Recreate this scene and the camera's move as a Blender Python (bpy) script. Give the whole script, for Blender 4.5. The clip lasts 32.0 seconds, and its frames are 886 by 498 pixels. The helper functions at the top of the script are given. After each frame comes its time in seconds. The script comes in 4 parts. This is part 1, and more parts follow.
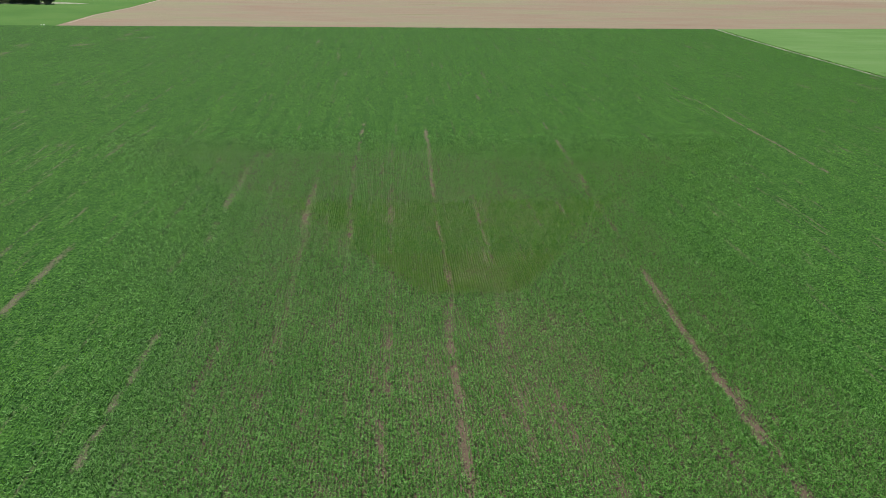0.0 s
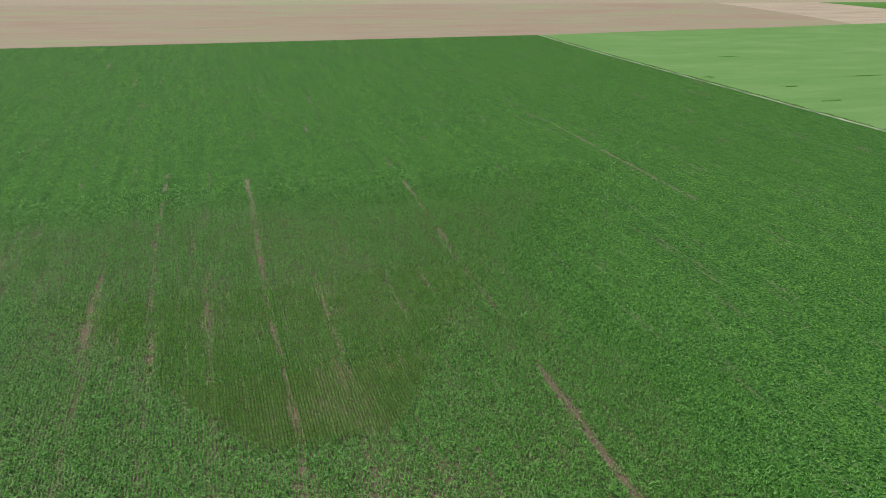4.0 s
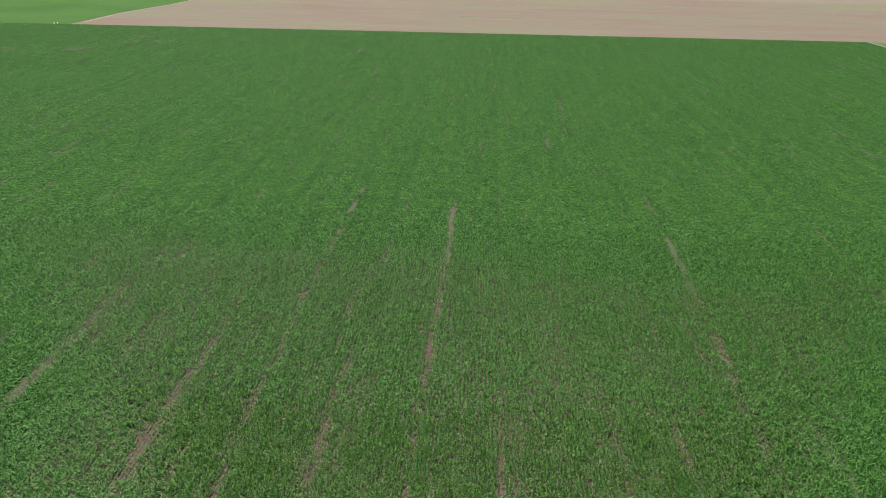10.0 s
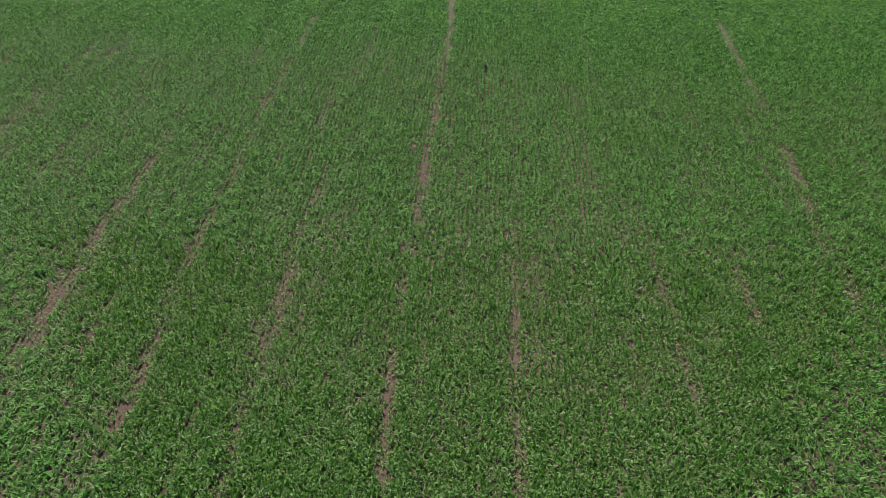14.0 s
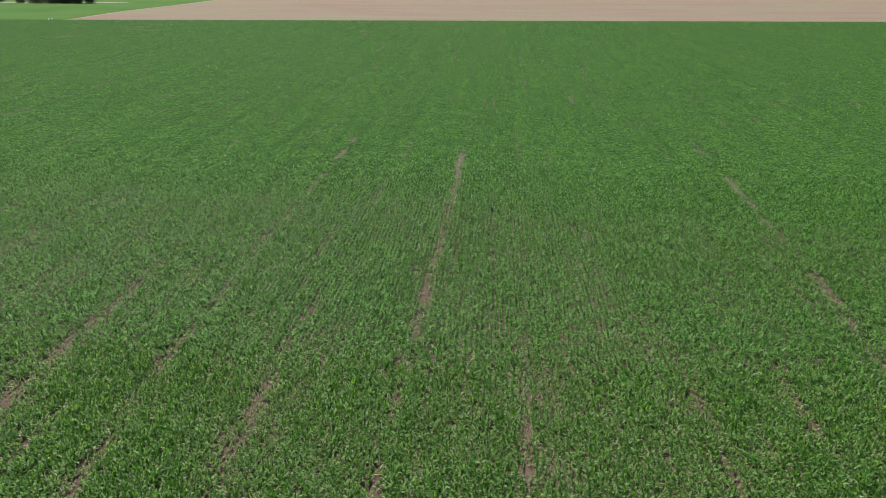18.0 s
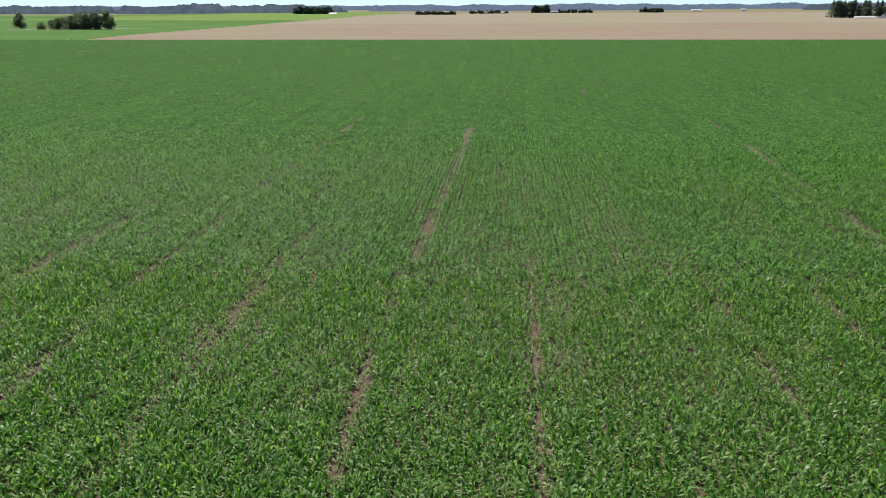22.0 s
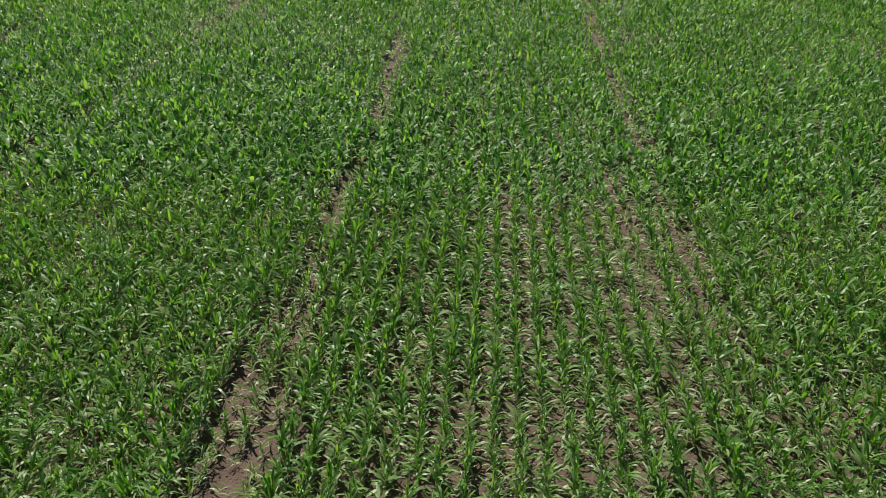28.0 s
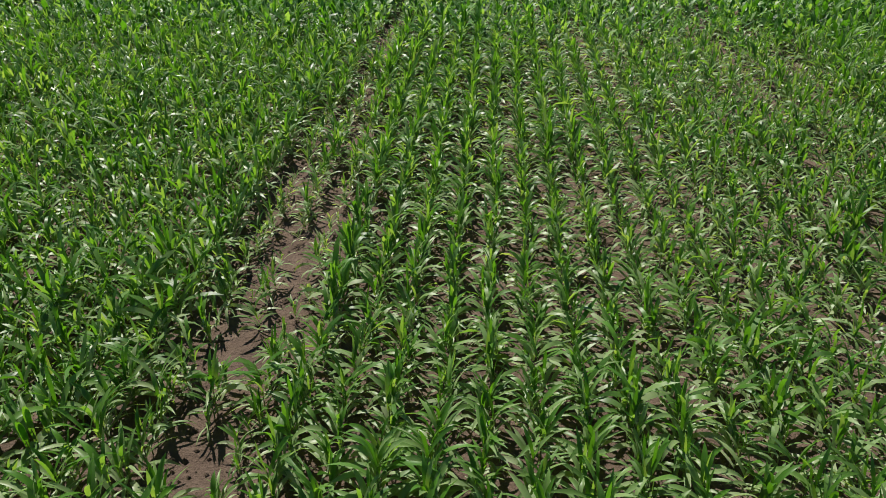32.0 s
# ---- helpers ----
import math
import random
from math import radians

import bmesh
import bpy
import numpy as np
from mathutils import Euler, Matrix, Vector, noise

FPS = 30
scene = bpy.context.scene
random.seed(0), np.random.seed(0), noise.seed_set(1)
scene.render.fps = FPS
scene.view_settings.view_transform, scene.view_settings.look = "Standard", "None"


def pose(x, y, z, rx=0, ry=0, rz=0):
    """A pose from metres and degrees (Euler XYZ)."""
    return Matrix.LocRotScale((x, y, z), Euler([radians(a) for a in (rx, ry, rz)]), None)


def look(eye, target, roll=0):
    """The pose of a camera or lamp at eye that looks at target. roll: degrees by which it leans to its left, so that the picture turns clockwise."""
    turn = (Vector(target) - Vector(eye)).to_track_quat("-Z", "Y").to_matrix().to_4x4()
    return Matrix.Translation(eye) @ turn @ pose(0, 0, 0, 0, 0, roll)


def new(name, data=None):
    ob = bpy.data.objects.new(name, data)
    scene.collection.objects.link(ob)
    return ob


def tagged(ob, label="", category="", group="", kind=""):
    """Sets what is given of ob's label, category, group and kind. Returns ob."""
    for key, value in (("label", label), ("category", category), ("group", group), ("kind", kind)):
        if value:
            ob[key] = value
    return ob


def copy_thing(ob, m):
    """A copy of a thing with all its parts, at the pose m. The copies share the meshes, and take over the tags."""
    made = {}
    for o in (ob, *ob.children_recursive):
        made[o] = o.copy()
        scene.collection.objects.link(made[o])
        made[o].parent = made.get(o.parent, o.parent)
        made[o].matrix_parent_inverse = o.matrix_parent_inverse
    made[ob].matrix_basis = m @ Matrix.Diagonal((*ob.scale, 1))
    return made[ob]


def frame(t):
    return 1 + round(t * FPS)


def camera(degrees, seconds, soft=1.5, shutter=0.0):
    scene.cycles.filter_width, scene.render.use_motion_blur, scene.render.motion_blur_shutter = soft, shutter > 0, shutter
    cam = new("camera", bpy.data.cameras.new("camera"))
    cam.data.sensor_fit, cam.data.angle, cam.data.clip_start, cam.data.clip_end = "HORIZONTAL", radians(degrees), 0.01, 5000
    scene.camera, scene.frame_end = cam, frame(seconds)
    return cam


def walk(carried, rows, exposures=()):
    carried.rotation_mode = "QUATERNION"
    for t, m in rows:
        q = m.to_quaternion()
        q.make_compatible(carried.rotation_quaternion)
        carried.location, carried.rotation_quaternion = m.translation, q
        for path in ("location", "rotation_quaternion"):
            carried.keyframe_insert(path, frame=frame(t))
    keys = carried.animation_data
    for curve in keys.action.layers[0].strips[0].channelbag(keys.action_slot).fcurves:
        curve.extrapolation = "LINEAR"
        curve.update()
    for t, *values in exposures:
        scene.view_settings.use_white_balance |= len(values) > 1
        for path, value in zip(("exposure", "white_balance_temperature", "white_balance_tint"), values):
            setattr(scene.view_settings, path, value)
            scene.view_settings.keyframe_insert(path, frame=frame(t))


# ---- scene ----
cam = camera(64.78, 32.0, soft=0.6)
PATH = [
    (0, (-17.523, -210.942, 96.696), (-16.781, -201.837, 92.630), 1.17),
    (0.5, (-16.230, -203.159, 97.184), (-15.508, -194.059, 93.102), 1.13),
    (1, (-15.836, -195.927, 97.158), (-15.088, -186.818, 93.099), 1.29),
    (1.5, (-15.267, -188.185, 97.562), (-14.500, -179.078, 93.501), 1.40),
    (2, (-14.404, -180.710, 97.575), (-13.586, -171.602, 93.530), 1.35),
    (2.5, (-13.083, -172.988, 97.776), (-11.622, -163.947, 93.761), 1.42),
    (3, (-12.269, -165.311, 98.534), (-10.021, -156.430, 94.525), 1.23),
    (3.5, (-11.544, -158.035, 99.012), (-8.891, -149.260, 95.016), 1.28),
    (5.5, (-6.026, -128.804, 100.868), (-2.517, -120.349, 96.842), 1.01),
    (6, (-3.841, -121.356, 100.818), (-0.403, -112.868, 96.800), 0.98),
    (6.5, (-2.261, -113.712, 100.360), (-0.100, -104.834, 96.298), 1.04),
    (7, (-0.264, -106.290, 98.360), (1.226, -97.280, 94.283), 1.10),
    (7.5, (1.491, -99.483, 96.095), (2.545, -90.412, 92.02), 1.1),
    (8, (4.118, -91.992, 94.116), (5.002, -82.908, 90.03), 1.06),
    (8.5, (6.023, -84.757, 91.995), (6.857, -75.666, 87.915), 1.08),
    (9, (6.88, -77.077, 90.021), (7.126, -67.959, 85.923), 1.17),
    (9.5, (7.869, -69.76, 87.499), (7.461, -60.64, 83.417), 1.28),
    (10, (8.972, -61.895, 85.764), (8.559, -52.78, 81.673), 1.33),
    (10.5, (9.369, -54.327, 83.352), (8.976, -45.194, 79.299), 1.4),
    (11, (9.568, -46.226, 82.286), (9.189, -37.106, 78.2), 1.48),
    (11.5, (9.413, -39.69, 80.374), (9.061, -30.601, 76.219), 1.53),
    (12, (9.715, -35.37, 78.305), (9.352, -26.564, 73.581), 1.34),
    (12.5, (9.275, -32.603, 76.507), (8.922, -24.175, 71.138), 1.18),
    (13, (8.908, -31.55, 74.267), (8.559, -23.502, 68.341), 1.01),
    (13.5, (8.692, -31.493, 71.936), (8.347, -23.752, 65.615), 0.82),
    (14, (8.707, -31.675, 69.86), (8.359, -24.025, 63.429), 0.77),
    (14.5, (9.222, -31.811, 67.772), (8.832, -24.185, 61.315), 0.67),
    (16.5, (9.839, -31.845, 58.447), (9.378, -24.278, 51.926), 0.15),
    (17, (10.183, -31.199, 56.922), (9.665, -23.298, 50.815), 0.01),
    (17.5, (10.717, -31.194, 54.092), (10.101, -22.54, 49.121), -0.0),
    (18, (10.908, -31.472, 51.076), (10.233, -22.246, 47.276), -0.05),
    (18.5, (11.066, -31.528, 48.37), (10.367, -22.163, 44.932), -0.06),
    (19, (11.073, -31.499, 45.734), (10.367, -22.12, 42.338), -0.06),
    (19.5, (11.185, -31.345, 43.753), (10.465, -21.969, 40.352), -0.19),
    (20, (11.538, -31.2, 41.482), (10.779, -21.82, 38.111), -0.26),
    (20.5, (11.706, -31.338, 39.011), (10.92, -21.95, 35.671), -0.24),
    (21, (11.369, -31.118, 36.688), (10.607, -21.72, 33.377), -0.21),
    (21.5, (11.866, -31.076, 34.712), (11.047, -21.682, 31.406), -0.26),
    (22, (12.327, -31.106, 32.941), (11.452, -21.716, 29.636), -0.30),
    (22.5, (12.187, -31.022, 30.796), (11.318, -21.624, 27.512), -0.31),
    (23, (12.044, -30.994, 28.514), (11.177, -21.595, 25.233), -0.25),
    (23.5, (11.41, -31.113, 26.254), (10.679, -22.049, 22.093), -0.23),
    (24, (11.192, -30.766, 24.418), (10.543, -22.179, 19.335), -0.25),
    (24.5, (11.185, -30.444, 22.551), (10.543, -22.065, 17.132), -0.46),
    (25, (11.225, -30.269, 20.43), (10.571, -21.9, 14.996), -0.56),
    (25.5, (11.202, -30.037, 18.542), (10.537, -21.679, 13.092), -0.69),
    (27.5, (8.207, -29.163, 16.601), (7.688, -20.716, 11.274), 1.13),
    (28, (6.989, -28.954, 16.241), (6.425, -20.508, 10.917), 0.71),
    (28.5, (5.536, -28.892, 15.635), (4.973, -20.42, 10.353), 0.74),
    (29, (4.574, -28.859, 13.898), (3.975, -20.382, 8.628), 0.49),
    (29.5, (4.343, -28.866, 11.74), (3.712, -20.402, 6.453), 0.05),
    (30, (4.411, -28.999, 10.364), (3.781, -20.554, 5.046), -0.19),
    (30.5, (4.442, -29.032, 10.389), (3.82, -20.601, 5.048), -0.08),
    (31, (4.486, -28.996, 10.705), (3.866, -20.583, 5.334), -0.03),
    (31.5, (4.483, -29.062, 10.183), (3.869, -20.635, 4.835), -0.03),
    (32, (4.502, -29.173, 8.581), (3.879, -20.739, 3.244), -0.33),
]
walk(cam, [(t, look(e, g, r)) for t, e, g, r in PATH], exposures=[(0.0, 0.52, 6500, 2), (3.0, 0.51, 6450, 1), (6.0, 0.53, 6300, 6), (11.0, 0.52, 6300, 8), (13.0, 0.41, 6350, 14), (17.0, 0.43, 6400, 14), (18.0, 0.55, 6450, 11), (19.5, 0.6, 6500, 10), (23.0, 0.6, 6500, 10), (25.0, 0.61, 6500, 13), (28.0, 0.62, 6500, 12), (30.0, 0.63, 6500, 12), (32.0, 0.63, 6500, 12)])

# ---- world, sun ----
SUN_AZ, SUN_EL = 335.0, 52.0     # degrees: azimuth from +y clockwise, elevation
world = bpy.data.worlds.new("sky")
scene.world = world
world.use_nodes = True
wn = world.node_tree
sky = wn.nodes.new("ShaderNodeTexSky")
sky.sky_type, sky.sun_disc = "NISHITA", False
sky.sun_elevation, sky.sun_rotation = radians(SUN_EL), radians(SUN_AZ)
sky.air_density, sky.dust_density, sky.ozone_density = 0.8, 0.0, 4.0
sky.altitude = 5000
wn.nodes["Background"].inputs[1].default_value = 0.078
wn.links.new(sky.outputs[0], wn.nodes["Background"].inputs[0])
sun_data = bpy.data.lights.new("sun", "SUN")
sun_data.energy, sun_data.angle, sun_data.color = 4.7, radians(0.53), (1.0, 0.95, 0.88)
sun = new("sun", sun_data)
_a, _e = radians(SUN_AZ), radians(SUN_EL)
sun_dir = Vector((math.sin(_a) * math.cos(_e), math.cos(_a) * math.cos(_e), math.sin(_e)))
sun.matrix_world = Matrix.Translation((0, 0, 200)) @ sun_dir.to_track_quat("Z", "Y").to_matrix().to_4x4()


# ---- materials ----
def material(name):
    m = bpy.data.materials.new(name)
    m.use_nodes = True
    nt = m.node_tree
    return m, nt, nt.nodes["Principled BSDF"], nt.nodes["Material Output"]


def noise_tex(nt, vec, scale, detail=3.0, rough=0.55, stretch=None):
    if stretch:
        mp = nt.nodes.new("ShaderNodeMapping")
        mp.inputs["Scale"].default_value = stretch
        nt.links.new(vec, mp.inputs[0])
        vec = mp.outputs[0]
    n = nt.nodes.new("ShaderNodeTexNoise")
    n.inputs["Scale"].default_value = scale
    n.inputs["Detail"].default_value = detail
    n.inputs["Roughness"].default_value = rough
    nt.links.new(vec, n.inputs["Vector"])
    return n.outputs["Fac"]


def ramp(nt, fac, stops):
    r = nt.nodes.new("ShaderNodeValToRGB")
    els = r.color_ramp.elements
    while len(els) < len(stops):
        els.new(0.5)
    for e, (p, c) in zip(els, stops):
        e.position, e.color = p, (*c, 1) if len(c) == 3 else c
    nt.links.new(fac, r.inputs[0])
    return r.outputs[0]


def mix(nt, fac, a, b, mode="MIX"):
    m = nt.nodes.new("ShaderNodeMix")
    m.data_type, m.blend_type = "RGBA", mode
    for sock, v in ((m.inputs[0], fac), (m.inputs[6], a), (m.inputs[7], b)):
        if isinstance(v, (int, float)):
            sock.default_value = v
        elif isinstance(v, tuple):
            sock.default_value = (*v, 1)
        else:
            nt.links.new(v, sock)
    return m.outputs[2]


def mathn(nt, op, a, b=None, clamp=False):
    m = nt.nodes.new("ShaderNodeMath")
    m.operation, m.use_clamp = op, clamp
    for sock, v in zip(m.inputs, (a, b)):
        if v is None:
            continue
        if isinstance(v, (int, float)):
            sock.default_value = v
        else:
            nt.links.new(v, sock)
    return m.outputs[0]


def bump(nt, height, strength, distance, bsdf):
    b = nt.nodes.new("ShaderNodeBump")
    b.inputs["Strength"].default_value = strength
    b.inputs["Distance"].default_value = distance
    nt.links.new(height, b.inputs["Height"])
    nt.links.new(b.outputs[0], bsdf.inputs["Normal"])


def place_vec(nt):
    return nt.nodes.new("ShaderNodeNewGeometry").outputs["Position"]


def leaf_material(name, dark, light, tip, thin=0.45, rough=0.42, island=True, spec=0.4, glow=(1.35, 1.45, 0.35), stops=(0.12, 0.6, 1.0)):
    m, nt, b, out = material(name)
    g = nt.nodes.new("ShaderNodeNewGeometry")
    rnd = g.outputs["Random Per Island"] if island else nt.nodes.new("ShaderNodeObjectInfo").outputs["Random"]
    big = noise_tex(nt, g.outputs["Position"], 0.09, 3)
    fine = noise_tex(nt, g.outputs["Position"], 9.0, 2)
    f = mathn(nt, "ADD", mathn(nt, "MULTIPLY", rnd, 0.8), mathn(nt, "MULTIPLY", fine, 0.3))
    col = ramp(nt, f, [(stops[0], dark), (stops[1], light), (stops[2], tip)])
    # Paleness of low and stunted leaves: withering, with sun glare painted into it too.
    age_glare = nt.nodes.new("ShaderNodeAttribute")
    age_glare.attribute_name = "age_glare"
    old_glare = mathn(nt, "MULTIPLY", age_glare.outputs["Fac"], mathn(nt, "ADD", rnd, 0.25), True)
    col = mix(nt, old_glare, col, tuple(0.5 * c + 0.5 * d for c, d in zip(tip, (0.44, 0.48, 0.34))))
    col = mix(nt, mathn(nt, "MULTIPLY", big, 0.35), col, tuple(c * 0.8 for c in light))
    nt.links.new(col, b.inputs["Base Color"])
    b.inputs["Roughness"].default_value = rough
    b.inputs["Specular IOR Level"].default_value = spec
    tr = nt.nodes.new("ShaderNodeBsdfTranslucent")
    nt.links.new(mix(nt, 1.0, col, glow, "MULTIPLY"), tr.inputs[0])
    sh = nt.nodes.new("ShaderNodeMixShader")
    sh.inputs[0].default_value = thin
    nt.links.new(b.outputs[0], sh.inputs[1])
    nt.links.new(tr.outputs[0], sh.inputs[2])
    nt.links.new(sh.outputs[0], out.inputs[0])
    return m


CORN_DARK, CORN_LIGHT, CORN_TIP = (0.035, 0.111, 0.012), (0.102, 0.250, 0.026), (0.30, 0.40, 0.165)
M_CORN = leaf_material("corn_leaf", CORN_DARK, CORN_LIGHT, CORN_TIP)
M_CORN_ONE = leaf_material("corn_leaf_single", CORN_DARK, CORN_LIGHT, CORN_TIP, island=False)
M_CORN_FAR = leaf_material("corn_leaf_mass", (0.014, 0.056, 0.006), (0.078, 0.234, 0.023), (0.21, 0.42, 0.115), thin=0.33, rough=0.55, spec=0.17, stops=(0.28, 0.55, 0.84))
M_CORN_MID = leaf_material("corn_leaf_stand", (0.026, 0.096, 0.010), (0.086, 0.236, 0.024), (0.28, 0.43, 0.16), rough=0.45, spec=0.29, stops=(0.22, 0.55, 0.86))
M_CORN_TOPS = leaf_material("corn_leaf_tops", (0.055, 0.15, 0.013), (0.115, 0.28, 0.028), (0.21, 0.39, 0.08), thin=0.47, rough=0.8, spec=0.05)
M_STALK = leaf_material("corn_stalk", (0.07, 0.13, 0.03), (0.13, 0.2, 0.05), (0.25, 0.26, 0.11), thin=0.1, island=False)
# Distance haze put into these colours: foliage paler and greyer than leaf green.
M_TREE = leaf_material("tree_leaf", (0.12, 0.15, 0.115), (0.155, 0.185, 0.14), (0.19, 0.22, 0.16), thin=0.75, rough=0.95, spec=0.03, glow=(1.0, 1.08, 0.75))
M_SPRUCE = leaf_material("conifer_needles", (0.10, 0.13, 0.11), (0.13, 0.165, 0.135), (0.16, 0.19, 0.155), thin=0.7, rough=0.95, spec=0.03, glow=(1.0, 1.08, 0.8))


def soil_material():
    m, nt, b, out = material("field_soil")
    p = place_vec(nt)
    big, mid, fine = noise_tex(nt, p, 0.05, 4), noise_tex(nt, p, 1.3, 4), noise_tex(nt, p, 14.0, 5, 0.7)
    col = ramp(nt, mid, [(0.25, (0.080, 0.062, 0.050)), (0.55, (0.134, 0.106, 0.085)), (0.8, (0.205, 0.167, 0.136))])
    col = mix(nt, mathn(nt, "MULTIPLY", big, 0.5), col, (0.16, 0.115, 0.085))
    col = mix(nt, 0.5, col, ramp(nt, fine, [(0.3, (0.35, 0.3, 0.27)), (0.7, (0.9, 0.85, 0.8))]), "MULTIPLY")
    nt.links.new(mix(nt, 1.0, col, (1.03, 0.99, 0.955), "MULTIPLY"), b.inputs["Base Color"])
    b.inputs["Roughness"].default_value = 0.95
    b.inputs["Specular IOR Level"].default_value = 0.15
    h = mathn(nt, "ADD", mathn(nt, "MULTIPLY", fine, 0.5), mid)
    bump(nt, h, 1.0, 0.12, b)
    return m


def canopy_material(name):
    """Leaf tops in rows, the shade in the gaps between them painted dark, and soil where the attribute says that the
    stand is bare.
    """
    m, nt, b, out = material(name)
    p = place_vec(nt)
    at = nt.nodes.new("ShaderNodeAttribute")
    at.attribute_name = "bare"
    big = noise_tex(nt, p, 0.012, 4, stretch=(1.6, 0.5, 1))
    streak = noise_tex(nt, p, 1.0, 4, 0.65, stretch=(0.3, 0.010, 1))
    mid = noise_tex(nt, p, 0.35, 3)
    blotch = noise_tex(nt, p, 0.22, 5, 0.7, stretch=(1.0, 0.5, 1))
    fine = noise_tex(nt, p, 1.5, 4, 0.8)
    leaf = noise_tex(nt, p, 7.0, 2, 0.6)
    sep = nt.nodes.new("ShaderNodeSeparateXYZ")
    nt.links.new(p, sep.inputs[0])
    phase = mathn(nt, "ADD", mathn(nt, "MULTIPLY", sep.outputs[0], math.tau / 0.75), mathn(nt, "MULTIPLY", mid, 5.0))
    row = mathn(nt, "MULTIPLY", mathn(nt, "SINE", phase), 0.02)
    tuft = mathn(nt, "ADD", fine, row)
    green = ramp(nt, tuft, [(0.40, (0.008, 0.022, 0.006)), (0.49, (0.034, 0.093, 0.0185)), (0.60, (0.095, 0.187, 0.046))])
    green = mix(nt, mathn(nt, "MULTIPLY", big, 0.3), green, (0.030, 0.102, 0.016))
    lanes = ramp(nt, streak, [(0.32, (0.86, 0.87, 0.9)), (0.5, (1.0, 1.0, 1.0)), (0.68, (1.12, 1.1, 1.04))])
    green = mix(nt, 1.0, green, lanes, "MULTIPLY")
    green = mix(nt, 1.0, green, ramp(nt, blotch, [(0.35, (0.82, 0.85, 0.9)), (0.65, (1.14, 1.11, 1.04))]), "MULTIPLY")
    soil = ramp(nt, leaf, [(0.35, (0.065, 0.062, 0.038)), (0.65, (0.20, 0.178, 0.125))])
    edge = mathn(nt, "ADD", at.outputs["Fac"], mathn(nt, "MULTIPLY", mathn(nt, "SUBTRACT", fine, 0.5), 1.9))
    edge = mathn(nt, "ADD", edge, mathn(nt, "MULTIPLY", mathn(nt, "SUBTRACT", mid, 0.5), 0.7))
    mask = mathn(nt, "MULTIPLY", ramp(nt, edge, [(0.26, (0, 0, 0)), (0.78, (1, 1, 1))]), 0.85)
    nt.links.new(mix(nt, mask, green, soil), b.inputs["Base Color"])
    b.inputs["Roughness"].default_value = 0.9
    b.inputs["Specular IOR Level"].default_value = 0.03
    bump(nt, mathn(nt, "ADD", tuft, mathn(nt, "MULTIPLY", leaf, 0.5)), 0.6, 0.3, b)
    return m


def field_material(name, cols, scale=0.02, stretch=(1, 1, 1), lines=None, fine_scale=2.0, bumpy=0.3, line_mix=0.5):
    """A far field: patchy colour at two scales, with drill lines across where it has them."""
    m, nt, b, out = material(name)
    p = place_vec(nt)
    big = noise_tex(nt, p, scale, 5, 0.6, stretch)
    fine = noise_tex(nt, p, fine_scale, 4, 0.7)
    col = ramp(nt, big, [(0.3, cols[0]), (0.5, cols[1]), (0.7, cols[2])])
    col = mix(nt, 0.35, col, ramp(nt, fine, [(0.3, (0.55, 0.55, 0.55)), (0.7, (1.25, 1.25, 1.25))]), "MULTIPLY")
    if lines:
        l = noise_tex(nt, p, 1.0, 2, 0.6, lines)
        col = mix(nt, line_mix, col, ramp(nt, l, [(0.38, (0.72, 0.72, 0.72)), (0.62, (1.2, 1.2, 1.2))]), "MULTIPLY")
    nt.links.new(col, b.inputs["Base Color"])
    b.inputs["Roughness"].default_value = 0.9
    b.inputs["Specular IOR Level"].default_value = 0.03
    bump(nt, fine, bumpy, 0.2, b)
    return m


M_SOIL = soil_material()
M_CANOPY = canopy_material("corn_canopy")
M_GROUND = field_material("far_grassland", ((0.17, 0.17, 0.09), (0.21, 0.19, 0.115), (0.23, 0.2, 0.13)), 0.003)
M_BROWN = field_material("bare_brown_field", ((0.249, 0.17, 0.13), (0.255, 0.204, 0.15), (0.231, 0.23, 0.137)), 0.009, (0.5, 1.6, 1), lines=(0.012, 0.35, 1), line_mix=0.22)
M_TAN = field_material("pale_stubble", ((0.274, 0.213, 0.17), (0.271, 0.233, 0.168), (0.23, 0.246, 0.14)), 0.006, (0.4, 1.2, 1), lines=(0.01, 0.2, 1), line_mix=0.2)
M_PALE = field_material("pale_tan_field", ((0.303, 0.237, 0.185), (0.33, 0.264, 0.205), (0.352, 0.288, 0.22)), 0.012, (0.5, 1.5, 1), lines=(0.012, 0.3, 1))
M_LIGHT = field_material("young_light_green_crop", ((0.101, 0.191, 0.059), (0.117, 0.209, 0.068), (0.141, 0.229, 0.086)), 0.02, (0.45, 1.3, 1), lines=(0.02, 0.22, 1), fine_scale=0.9, line_mix=0.14)
M_GREEN = field_material("green_pasture", ((0.06, 0.137, 0.028), (0.076, 0.161, 0.036), (0.096, 0.177, 0.045)), 0.008)
M_YELLOW = field_material("yellow_green_crop", ((0.114, 0.197, 0.042), (0.138, 0.22, 0.051), (0.159, 0.235, 0.061)), 0.01)
M_VERGE = field_material("dry_grass_verge", ((0.18, 0.22, 0.12), (0.24, 0.265, 0.18), (0.33, 0.345, 0.27)), 0.35, (1, 0.3, 1), fine_scale=3.0, bumpy=0.8)


